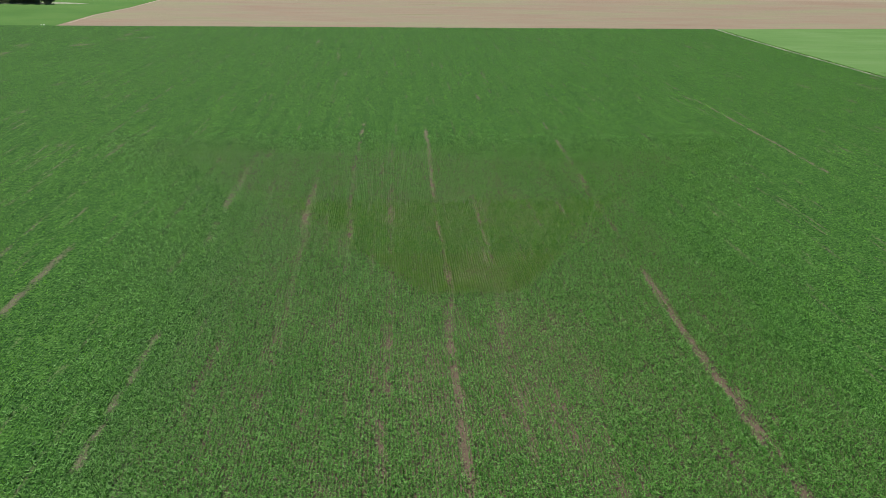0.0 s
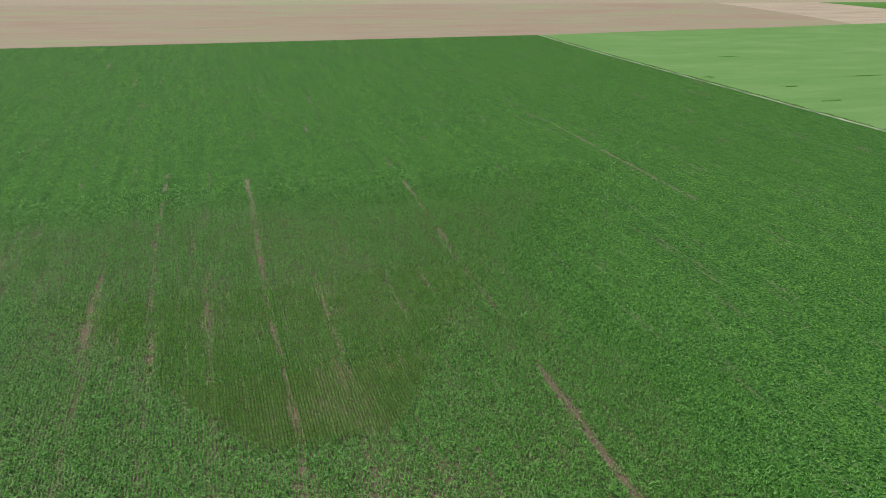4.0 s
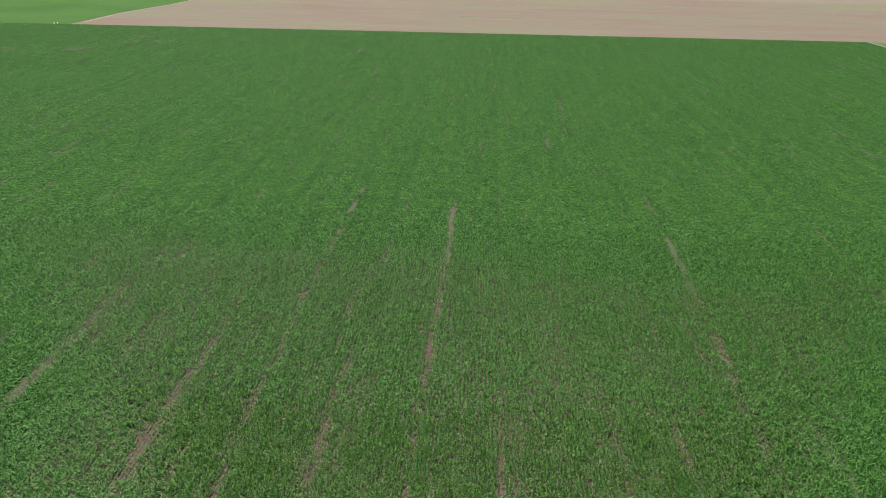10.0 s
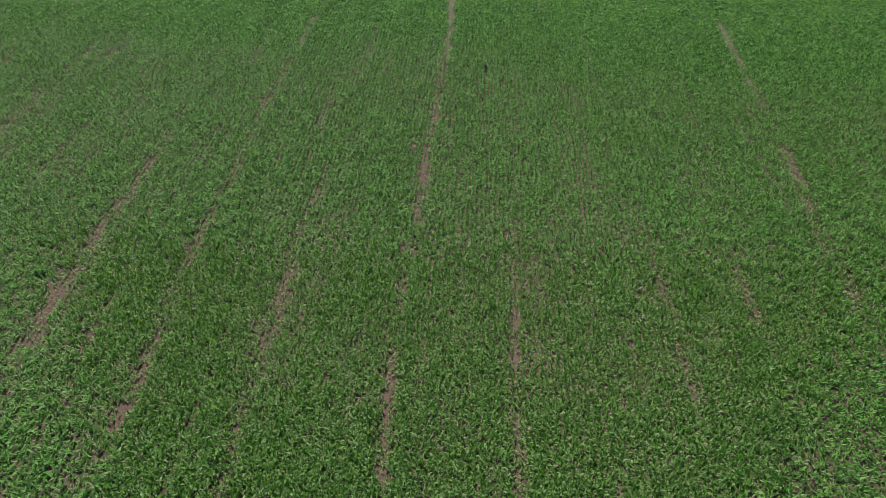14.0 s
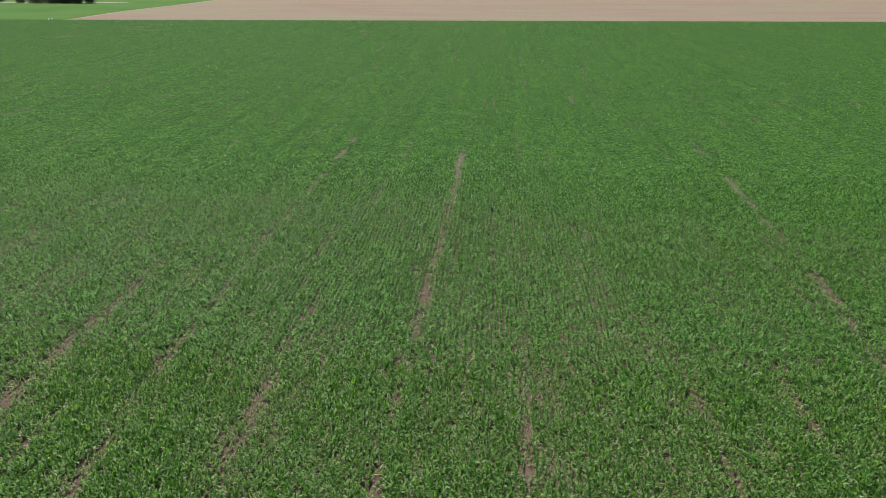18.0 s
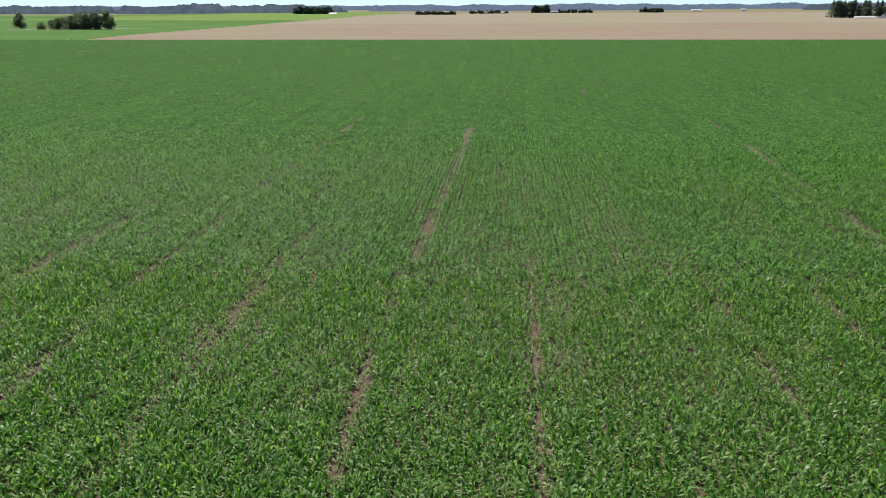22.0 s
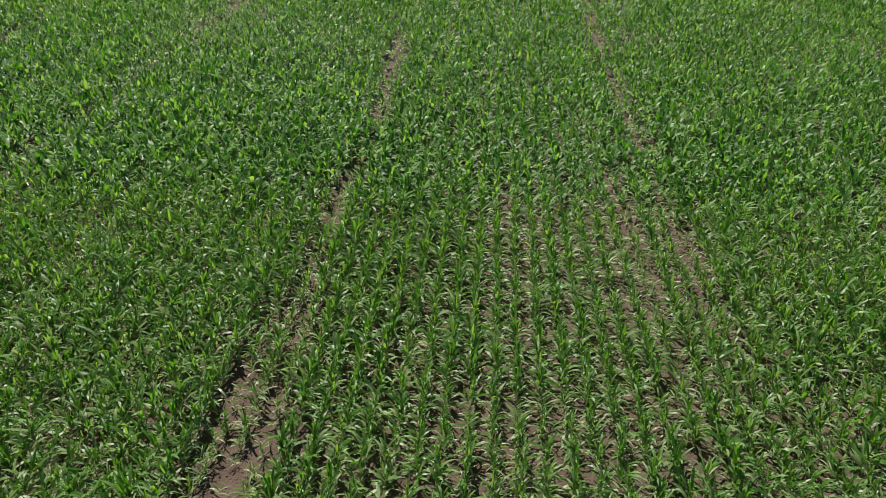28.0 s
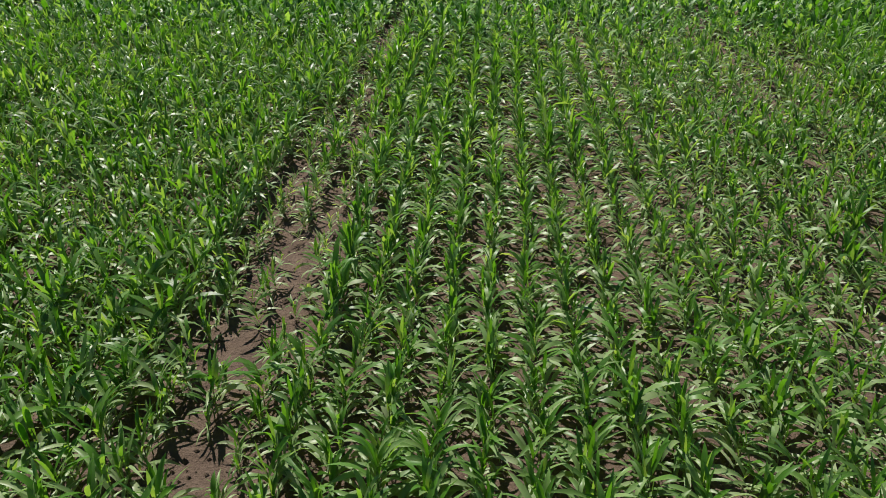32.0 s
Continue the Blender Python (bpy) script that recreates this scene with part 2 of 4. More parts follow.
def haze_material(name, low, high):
    """Woods kilometres off, their distance haze painted in as pale blue colour and glow."""
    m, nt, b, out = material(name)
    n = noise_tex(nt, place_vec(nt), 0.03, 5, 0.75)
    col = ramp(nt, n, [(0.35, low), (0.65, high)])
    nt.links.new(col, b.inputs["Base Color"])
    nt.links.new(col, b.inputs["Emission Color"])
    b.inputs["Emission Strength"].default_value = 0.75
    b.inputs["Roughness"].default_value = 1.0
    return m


M_HAZE = haze_material("distant_woods_haze", (0.095, 0.125, 0.18), (0.13, 0.165, 0.22))
M_HAZE_DARK = haze_material("darker_distant_woods_haze", (0.058, 0.075, 0.095), (0.1, 0.122, 0.15))


def plain_material(name, col, rough=0.6, metal=0.0):
    m, nt, b, out = material(name)
    n = noise_tex(nt, place_vec(nt), 0.8, 4)
    c = ramp(nt, n, [(0.3, tuple(0.8 * v for v in col)), (0.7, tuple(min(1, 1.1 * v) for v in col))])
    nt.links.new(c, b.inputs["Base Color"])
    b.inputs["Roughness"].default_value, b.inputs["Metallic"].default_value = rough, metal
    return m


M_BARK = plain_material("bark", (0.12, 0.09, 0.07), 0.9)
M_WHITE = plain_material("white_sheet", (0.8, 0.8, 0.79), 0.5)
M_WALL = plain_material("pale_wall", (0.6, 0.58, 0.53), 0.8)
M_ROOF = plain_material("grey_roof", (0.3, 0.29, 0.29), 0.6)
M_REDROOF = plain_material("red_roof", (0.28, 0.12, 0.09), 0.7)


# ---- mesh helpers ----
def mesh_object(name, verts, faces, mat, parent=None, label=""):
    me = bpy.data.meshes.new(name)
    me.from_pydata([tuple(map(float, v)) for v in verts], [], faces)
    me.materials.append(mat)
    ob = new(name, me)
    if parent is not None:
        ob.parent = parent
    if label:
        tagged(ob, label)
    return ob


def raw_mesh(name, verts, tris, mat, smooth=True):
    """A triangle mesh straight from arrays, for the joined crops and crowns."""
    me = bpy.data.meshes.new(name)
    v, t = np.asarray(verts, dtype=np.float32), np.asarray(tris, dtype=np.int32)
    me.vertices.add(len(v))
    me.vertices.foreach_set("co", v.ravel())
    me.loops.add(t.size)
    me.loops.foreach_set("vertex_index", t.ravel())
    me.polygons.add(len(t))
    me.polygons.foreach_set("loop_start", np.arange(0, t.size, 3, dtype=np.int32))
    me.polygons.foreach_set("use_smooth", np.full(len(t), smooth, dtype=bool))
    me.update(calc_edges=True)
    me.materials.append(mat)
    return me


def part(name, bm, mat, parent, label=""):
    me = bpy.data.meshes.new(name)
    bm.to_mesh(me)
    bm.free()
    me.materials.append(mat)
    ob = new(name, me)
    ob.parent = parent
    if label:
        tagged(ob, label)
    return ob


RISE = 5.8      # the plain lies this much higher beyond the corn


def swell(a, b, y):
    u = np.clip((y - a) / (b - a), 0, 1)
    return u * u * (3 - 2 * u)


def elev(y, x=0.0):
    """Height of the plain: level under the near corn, rising gently towards the fields beyond, with a low cross slope where the corn ends."""
    y = np.asarray(y, dtype=float)
    return RISE * swell(300, 1000, y) - 0.0055 * np.clip(x, -420, 420) * swell(300, 620, y) * (1 - swell(650, 1000, y))


CUTS = [300, 370, 440, 510, 580, 650, 720, 790, 860, 930, 1000]


def on_relief(bm, z):
    """Cut a flat mesh across the slope and lift it onto the plain."""
    for y in CUTS:
        bmesh.ops.bisect_plane(bm, geom=list(bm.verts) + list(bm.edges) + list(bm.faces), plane_co=(0, y, 0), plane_no=(0, 1, 0), dist=0.001)
    for x in (-420, 420):
        bmesh.ops.bisect_plane(bm, geom=list(bm.verts) + list(bm.edges) + list(bm.faces), plane_co=(x, 0, 0), plane_no=(1, 0, 0), dist=0.001)
    for v in bm.verts:
        v.co.z += z + float(elev(v.co.y, v.co.x))


def slab(name, outline, z, mat, label, category="field", depth=0.3):
    """A field with a low edge, from its outline in plan, lying on the plain."""
    bm = bmesh.new()
    top = [bm.verts.new((x, y, 0)) for x, y in outline]
    low = [bm.verts.new((x, y, -depth)) for x, y in outline]
    bm.faces.new(top)
    n = len(top)
    for i in range(n):
        bm.faces.new((top[i], low[i], low[(i + 1) % n], top[(i + 1) % n]))
    on_relief(bm, z)
    bmesh.ops.recalc_face_normals(bm, faces=bm.faces)
    me = bpy.data.meshes.new(name)
    bm.to_mesh(me)
    bm.free()
    me.materials.append(mat)
    return tagged(new(name, me), label, category, kind="structure")


# ---- the plain and its fields ----
_bm = bmesh.new()
_bm.faces.new([_bm.verts.new((x, y, 0)) for x, y in ((-6500, -1500), (6500, -1500), (6500, 6500), (-6500, 6500))])
on_relief(_bm, -0.4)
_me = bpy.data.meshes.new("ground")
_bm.to_mesh(_me)
_bm.free()
_me.materials.append(M_GROUND)
tagged(new("ground", _me), "flat farmland reaching to the horizon", "ground", kind="structure")


def edge_y(x):
    return 620.0 + 0.085 * x      # far end of the corn


CORN_L, CORN_R, CORN_S = -900.0, 379.5, -420.0
VERGE_R = 384.0
slab("field_soil", [(CORN_L, CORN_S), (CORN_R, CORN_S), (CORN_R, edge_y(CORN_R)), (CORN_L, edge_y(CORN_L))], 0.0, M_SOIL,
     "brown crumbly soil under the corn rows", "soil")
slab("verge", [(CORN_R, CORN_S), (VERGE_R, CORN_S), (VERGE_R, edge_y(VERGE_R)), (CORN_R, edge_y(CORN_R))], 0.12, M_VERGE,
     "narrow strip of pale dry grass beside the corn", "verge")
slab("light_green_field", [(VERGE_R, CORN_S), (1400, CORN_S), (1400, 728), (1077, 714), (938, 708), (764, 687), (563, 672), (473, 663), (VERGE_R, edge_y(VERGE_R))], 0.3, M_LIGHT,
     "young light green crop field beside the corn", "field")
slab("brown_field", [(-370, edge_y(-370)), (VERGE_R, edge_y(VERGE_R)), (473, 664), (563, 673), (764, 688), (938, 709), (945, 809), (952, 965), (956, 1060), (-360, 1060), (-353, 910), (-355, 780), (-367, 690)], 0.1, M_BROWN,
     "bare reddish brown field with fine drill lines", "field")
slab("field_track", [(-367, 610), (-363.5, 610), (-363.5, 690), (-351.5, 780), (-349.5, 910), (-356.5, 1060), (-354.5, 1300), (-358, 1300), (-360, 1060), (-353, 910), (-355, 780), (-367, 690)], 0.16, M_PALE,
     "pale worn strip of earth along the edge of the brown field", "track")
slab("stubble_field", [(-360, 1060), (956, 1060), (1450, 1060), (1620, 2200), (-290, 2250), (-340, 2230), (-369, 2040), (-361, 1640)], 0.1, M_TAN,
     "pale straw-coloured field with faint green patches", "field")
slab("pale_tan_field", [(938, 709), (1077, 715), (1400, 729), (1700, 845), (1237, 845), (1224, 1001), (1217, 1060), (956, 1060), (952, 965), (945, 809)], 0.1, M_PALE,
     "pale tan bare field", "field")
slab("far_green_field", [(1217, 1060), (1224, 1001), (1237, 845), (1700, 845), (1800, 1060)], 0.15, M_GREEN,
     "green field beyond the pale one", "field")
slab("left_green_field", [(-2400, 420), (-900, edge_y(-900)), (-370, edge_y(-370)), (-367, 690), (-355, 780), (-353, 910), (-360, 1060), (-358, 1302), (-554, 1302), (-755, 1364), (-946, 1388), (-2100, 1556)], 0.15, M_GREEN,
     "green pasture with a small grove on it", "field")
slab("yellow_green_field", [(-2100, 1560), (-946, 1392), (-755, 1368), (-554, 1306), (-358, 1306), (-361, 1640), (-369, 2040), (-340, 2300), (-430, 2700), (-610, 2700), (-800, 2600), (-960, 2500), (-963, 2066), (-1047, 1902), (-1019, 1500), (-2100, 1690)], 0.2, M_YELLOW,
     "bright yellow-green crop field in the distance", "field")
slab("distant_green_field", [(-2200, 1700), (-1019, 1504), (-1049, 1902), (-965, 2066), (-962, 2500), (-1400, 2150), (-2200, 2300)], 0.15, M_GREEN,
     "green field before the far woods", "field")


# ---- bare streaks in the corn: x and y where one begins, x and y where it ends, half width, strength ----
STREAKS_FAR_WEST = [
    (-214, 160, -216, 380, 1, 0.4), (-198, 150, -200, 300, 1, 0.4), (-181, 120, -183, 330, 1, 0.45), (-163, 40, -164, 165, 1, 0.5), (-164, 190, -166, 440, 1, 0.5),
    (-145, 30, -146, 230, 0.9, 0.4), (-124.8, -36, -124, 14, 1.2, 0.85), (-128, 40, -129, 190, 0.9, 0.4), (-113, -60, -112, 80, 0.9, 0.3), (-106, 260, -104, 430, 0.9, 0.4),
    (-97.8, -80, -96.5, -56, 1, 0.5), (-97.4, 20, -96.6, 150, 1, 0.55),
]
STREAKS_WEST = [
    (-79.8, -106, -79, -46, 1.2, 0.85), (-80.4, 8, -81, 46, 1.1, 0.6), (-81, 42, -81.5, 97, 1.3, 1), (-81.5, 95, -80.6, 130, 1.1, 0.8), (-80.4, 150, -77.5, 335, 1, 0.4),
    (-63.3, -92, -61.6, -50, 1, 0.6), (-64.6, 20, -65.2, 130, 0.8, 0.3), (-49.2, -96, -47.5, -76, 1, 0.5), (-47.4, -26, -47.8, 42, 1, 0.6), (-48.6, 18, -49.6, 45, 1.1, 0.9),
    (-49.6, 45, -49.2, 75, 1.1, 0.9), (-49.2, 75, -49.4, 104, 0.9, 0.6), (-49.4, 104, -51, 145, 0.8, 0.4),
]
STREAKS_NEAR_WEST = [
    (-31.7, -110, -34.5, -88, 1.2, 0.55), (-32.2, -48, -32.1, 6, 0.9, 0.5), (-32.4, 0, -32.6, 40, 1.1, 0.88), (-32.7, 40, -33.4, 70, 1.1, 0.95), (-33.4, 70, -33.8, 106, 1, 0.9),
    (-33.6, 104, -33, 142, 1, 0.8), (-32.8, 140, -31.6, 184, 1, 0.75), (-31, 184, -29.8, 236, 0.8, 0.35), (-18.9, -108, -21.5, -80, 1, 0.7), (-19.3, -82, -17.8, -36, 1, 0.75),
    (-21.5, -80, -22.3, -58, 0.9, 0.6), (-17.9, -30, -17.6, 4, 0.8, 0.4), (-17.9, 0, -17.6, 30, 1.1, 0.68), (-17.6, 28, -17.8, 50, 1.1, 0.78), (-17.6, 50, -17.3, 72, 1, 0.7),
    (-17.4, 100, -19.5, 180, 0.9, 0.35),
]
STREAKS_MIDDLE = [
    (-2.6, -112, -2.2, -62, 1.1, 1), (6, -112, 6.6, -82, 0.9, 0.4), (-2.3, -62, -2, -33, 1, 0.85), (-0.9, -38, 0.1, -24, 0.7, 1.2), (0.1, -25, -0.1, -8, 0.72, 1.65),
    (-0.1, -9, 0.2, 8, 0.52, 1.3), (-0.1, 6, -1.2, 33, 0.9, 1.1), (-0.8, 30, -0.4, 48, 0.75, 0.85), (-0.4, 47, 0.3, 77, 0.95, 1), (0.3, 76, 1.5, 110, 0.9, 1),
    (1.5, 110, 2.2, 165, 0.95, 1), (2.3, 165, 3.2, 225, 0.9, 0.5),
]
STREAKS_NEAR_EAST = [
    (11, -102, 12.6, -45, 1.1, 0.65), (12.9, -45, 14, -20, 0.9, 0.45), (16.2, -23, 15.6, -4, 0.8, 0.42), (15.8, -6, 15.4, 6, 0.9, 0.65), (19, -6, 19, -3.5, 0.6, 0.9),
    (21, -5, 21.2, 1, 0.5, 0.6), (15.4, 5, 15.3, 20, 0.75, 0.85), (15.2, 18, 15.7, 40, 0.6, 0.85), (15.7, 40, 16.6, 72, 0.7, 0.65), (17, 74, 18.6, 136, 0.9, 0.4),
    (27, -114, 27.4, -90, 1.3, 0.55), (31, 27, 31, 33, 0.8, 0.7), (25.9, 30, 26, 36, 0.9, 0.6), (38, 190, 44, 330, 0.8, 0.3),
]
STREAKS_EAST = [
    (46.4, -92, 46.2, -60, 1, 0.55), (49, 34, 49.4, 48, 0.9, 0.9), (52.7, 88, 52.8, 136, 1.6, 0.35), (61.4, -116, 61.6, -60, 1.25, 1.4), (61.6, -60, 62.6, -13, 1.15, 1.3),
    (62.8, -14, 64, 22, 0.9, 0.35), (64, 18, 65.2, 52, 1, 0.75), (65.2, 52, 67.8, 91, 1.1, 0.85), (67.8, 91, 69, 116, 1.05, 0.8), (69, 115, 69.8, 152, 1, 0.9),
    (69.8, 152, 72, 205, 0.9, 0.5),
]
STREAKS_FAR_EAST = [
    (84, -40, 86, 80, 0.9, 0.3), (96.5, -60, 96.6, -54, 1.6, 0.9), (98.5, 34, 102.5, 114, 0.9, 0.45), (111, -32, 111.4, -6, 1, 0.45), (112, 20, 114, 150, 0.9, 0.35),
    (130, 40, 134, 130, 0.9, 0.35), (146, -24, 146.4, 12, 1, 0.45), (148, 80, 151, 190, 0.9, 0.35), (186, 84, 188, 206, 1, 0.9), (188, 206, 192, 420, 0.9, 0.75),
    (205, 60, 207, 150, 0.9, 0.3), (222.5, 80, 225, 125, 0.9, 0.35), (240, 120, 242, 220, 0.9, 0.3),
]
STREAKS = STREAKS_FAR_WEST + STREAKS_WEST + STREAKS_NEAR_WEST + STREAKS_MIDDLE + STREAKS_NEAR_EAST + STREAKS_EAST + STREAKS_FAR_EAST
# x, y, radius in x, radius in y, strength: thin stands
WEAK = [(8.0, -17.0, 7, 10, 0.39), (14.0, 4.0, 8, 22, 0.34), (14.0, 40.0, 26, 34, 0.40), (32.0, 34.0, 16, 24, 0.34), (-16.0, 40.0, 9, 26, 0.40), (-30.0, 30.0, 8, 20, 0.35),
        (7.0, -72.0, 34, 40, 0.42), (26.0, -70.0, 16, 34, 0.36), (9.0, 18.0, 6, 16, 0.18), (50.0, 45.0, 9, 30, 0.3), (-4.0, 30.0, 8, 16, 0.40), (-50.0, 50.0, 8, 40, 0.25)]


def value_noise(x, y, seed):
    """Smooth noise on a unit lattice, 0 to 1."""
    xi, yi = np.floor(x).astype(np.int64), np.floor(y).astype(np.int64)
    fx, fy = x - xi, y - yi
    fx, fy = fx * fx * (3 - 2 * fx), fy * fy * (3 - 2 * fy)

    def h(a, b):
        n = (a * 374761393 + b * 668265263 + seed * 974634777) & 0x7FFFFFFF
        n = ((n ^ (n >> 13)) * 1274126177) & 0x7FFFFFFF
        return ((n ^ (n >> 16)) & 0xFFFF) / 65535.0
    return (h(xi, yi) * (1 - fx) + h(xi + 1, yi) * fx) * (1 - fy) + (h(xi, yi + 1) * (1 - fx) + h(xi + 1, yi + 1) * fx) * fy


def bareness(x, y):
    """0 where the corn stands full, 1 where the soil is bare."""
    b = np.zeros_like(x)
    ragged = value_noise(x / 1.4, y / 4.2, 3) * 1.5 + value_noise(x / 0.7, y / 1.3, 5) * 0.9
    wob = (value_noise(x * 0 + 1.5, y / 14.0, 7) - 0.5) * 0.9
    for x0, y0, x1, y1, hw, s in STREAKS:
        m = (y > y0 - 3) & (y < y1 + 3) & (x > min(x0, x1) - 5) & (x < max(x0, x1) + 5)
        if not m.any():
            continue
        xm, ym = x[m], y[m]
        side = np.clip((np.minimum(ym - y0, y1 - ym)) / 5.0 + 0.5, 0, 1)
        mid = x0 + (x1 - x0) * np.clip((ym - y0) / (y1 - y0), 0, 1)
        across = np.clip(1.25 - np.abs(xm - mid - wob[m]) / (1.35 * hw), 0, 1)
        b[m] = np.maximum(b[m], s * side * across * np.clip(ragged[m] - 0.72 + 0.7 * (s - 0.7), 0, 1.0))
    faint = value_noise(x / 1.1, y / 42.0, 21) * 0.75 + value_noise(x / 0.8, y / 9.0, 23) * 0.3
    b = np.maximum(b, np.clip((faint - 0.71) * 2.2, 0, 0.5))
    return np.clip(b, 0, 1.5)


def weakness(x, y):
    w = np.zeros_like(x)
    for cx, cy, rx, ry, s in WEAK:
        w = np.maximum(w, s * np.exp(-((x - cx) / rx) ** 2 - ((y - cy) / ry) ** 2))
    return np.clip(w + (value_noise(x / 6.0, y / 15.0, 11) - 0.5) * 0.4 + (value_noise(x / 1.6, y / 2.2, 13) - 0.5) * 0.36, 0, 1)


ROW, STEP, ROW_X0 = 0.75, 0.19, 0.10


def stand(x_left, x_right, y0, y1, rng, step=STEP, wander=0.05):
    """Where plants stand between y0 and y1 and between the two slanting sides, with their size."""
    xs = np.arange(math.floor((min(x_left(y0), x_left(y1)) - ROW_X0) / ROW), math.ceil((max(x_right(y0), x_right(y1)) - ROW_X0) / ROW) + 1) * ROW + ROW_X0
    ys = np.arange(y0, y1, step)
    gx, gy = [a.ravel() for a in np.meshgrid(xs, ys)]
    gy = gy + rng.uniform(-0.4, 0.4, gy.size) * step
    gx = gx + rng.normal(0, wander, gx.size)
    keep = (gx > x_left(gy)) & (gx < x_right(gy))
    gx, gy = gx[keep], gy[keep]
    b, w = np.clip(bareness(gx, gy) * (0.5 + 0.9 * value_noise(gx / 0.8, gy / 0.9, 43)), 0, 1.4), weakness(gx, gy)
    keep = (rng.random(gx.size) > b * 0.53) & (rng.random(gx.size) > 0.03 + 0.25 * w)
    gx, gy, b, w = gx[keep], gy[keep], b[keep], w[keep]
    size = (1.10 - 0.53 * np.minimum(b, 1) - 0.55 * w) * rng.normal(1.0, 0.14, gx.size).clip(0.6, 1.35)
    return gx, gy, size


def leaf_strip(levels, width):
    """Rows of a leaf as fractions: (along, half width) from base to tip."""
    along = np.linspace(0, 1, levels)
    half = width * np.array([0.55 + 0.45 * math.sin(math.pi * min(a * 1.35, 1) * 0.5) if a < 0.55 else math.cos((a - 0.55) / 0.45 * math.pi / 2) ** 0.8 for a in along])
    half[-1] = 0.0
    return along, half


def plants_mesh(name, gx, gy, size, rng, leaves, levels, width_gain=1.0, height=1.12, mat=None):
    """All plants of a stretch as one mesh: each leaf a bent strip that springs up and arches over."""
    n = len(gx)
    V, F, A, base = [], [], [], 0
    along, half = leaf_strip(levels, 0.5)
    facing = rng.uniform(0, math.pi, n)
    for k in range(leaves):
        u = (k + 0.5) / leaves                        # 0 lowest leaf, 1 the whorl
        az = facing + math.pi * (k % 2) + rng.normal(0, 0.45, n)
        z0 = size * height * (0.10 + 0.52 * u) * rng.uniform(0.9, 1.1, n)
        length = size * (0.36 + 0.34 * math.sin(math.pi * min(1, 0.2 + u * 0.72))) * rng.uniform(0.8, 1.2, n)
        wid = size * (0.082 if levels == 5 else 0.092) * width_gain * rng.uniform(0.8, 1.2, n) * (1.0 if u < 0.8 else 0.75)
        start = np.radians(40 + 42 * u + rng.normal(0, 13, n))     # steepness at the stalk
        turn = np.radians(112 - 76 * u + rng.normal(0, 30, n))    # how far it arches over
        if levels == 3:
            start = start - np.radians(9)
        if levels == 2:                                           # one facet: the chord of the arch
            start, turn = np.radians(2 + 38 * u + rng.normal(0, 14, n)), np.radians(rng.uniform(0, 16, n))
        x, y, z = gx + 0.0, gy + 0.0, z0
        side = np.stack([-np.sin(az), np.cos(az)], 1)
        twist = rng.normal(0, 0.35 if levels < 5 else 0.75, n)
        seg = length / (levels - 1)
        rows = []
        for j in range(levels):
            if j:
                el = start - turn * ((j - 0.5) / (levels - 1)) ** 1.3
                x, y, z = x + seg * np.cos(el) * np.cos(az), y + seg * np.cos(el) * np.sin(az), z + seg * np.sin(el)
            c = np.stack([x, y, np.maximum(z, 0.02)], 1)
            if j == levels - 1:
                rows.append((c,))
            else:
                tw = twist * j / (levels - 1)
                s3 = np.concatenate([side * np.cos(tw)[:, None], np.sin(tw)[:, None]], 1) * (wid * half[j] * 1.0)[:, None]
                rows.append((c - s3, c + s3))
        pts = [p for r in rows for p in r]
        m = len(pts)
        V.append(np.stack(pts, 1).reshape(-1, 3))
        A.append(np.repeat({5: max(0.0, 1.32 - 2.0 * u), 3: max(0.0, 0.9 - 1.6 * u), 2: max(0.0, 0.4 - 0.65 * u)}[levels] + (2.1 if levels == 5 else 1.6) * np.clip((0.84 if levels == 5 else 0.77) - size, 0, 0.5), m))
        idx = base + np.arange(n)[:, None] * m
        for j in range(levels - 2):
            a = 2 * j
            F.append(np.concatenate([idx + a, idx + a + 1, idx + a + 3], 1))
            F.append(np.concatenate([idx + a, idx + a + 3, idx + a + 2], 1))
        a = 2 * (levels - 2)
        F.append(np.concatenate([idx + a, idx + a + 1, idx + a + 2], 1))
        base += n * m
    me = raw_mesh(name, np.concatenate(V), np.concatenate(F), mat or M_CORN)
    me.attributes.new("age_glare", "FLOAT", "POINT").data.foreach_set("value", np.concatenate(A).astype(np.float32))
    return me


def side_left(y):
    return 2.0 - (7.0 + 0.66 * (y + 27.0))


def side_right(y):
    return 12.0 + (7.0 + 0.66 * (y + 27.0))


rng = np.random.default_rng(4)
SINGLE = (-2.4, 9.4, -25.0, -21.0)      # the stretch whose plants are built one by one
Y_NEAR, Y_MID = 1.0, 50.0
FADE = 45.0                            # how far the stand of single plants thins out into the closed canopy


def inside(x, y, y0, y1):
    """Metres inside the wedge of finely built plants between y0 and y1."""
    return np.minimum(np.minimum(x - side_left(y), side_right(y) - x), np.minimum(y - y0, y1 - y))


def beyond(x, y):
    """Metres beyond the wider wedge in which every plant stands singly, below zero within it."""
    half = np.maximum(80.0, 34.0 + 0.6 * (y + 27.0))
    return np.maximum(np.abs(x - 8.0) - half, y - 120.0) + 16.0 * (value_noise(x / 19.0, y / 19.0, 37) - 0.5)


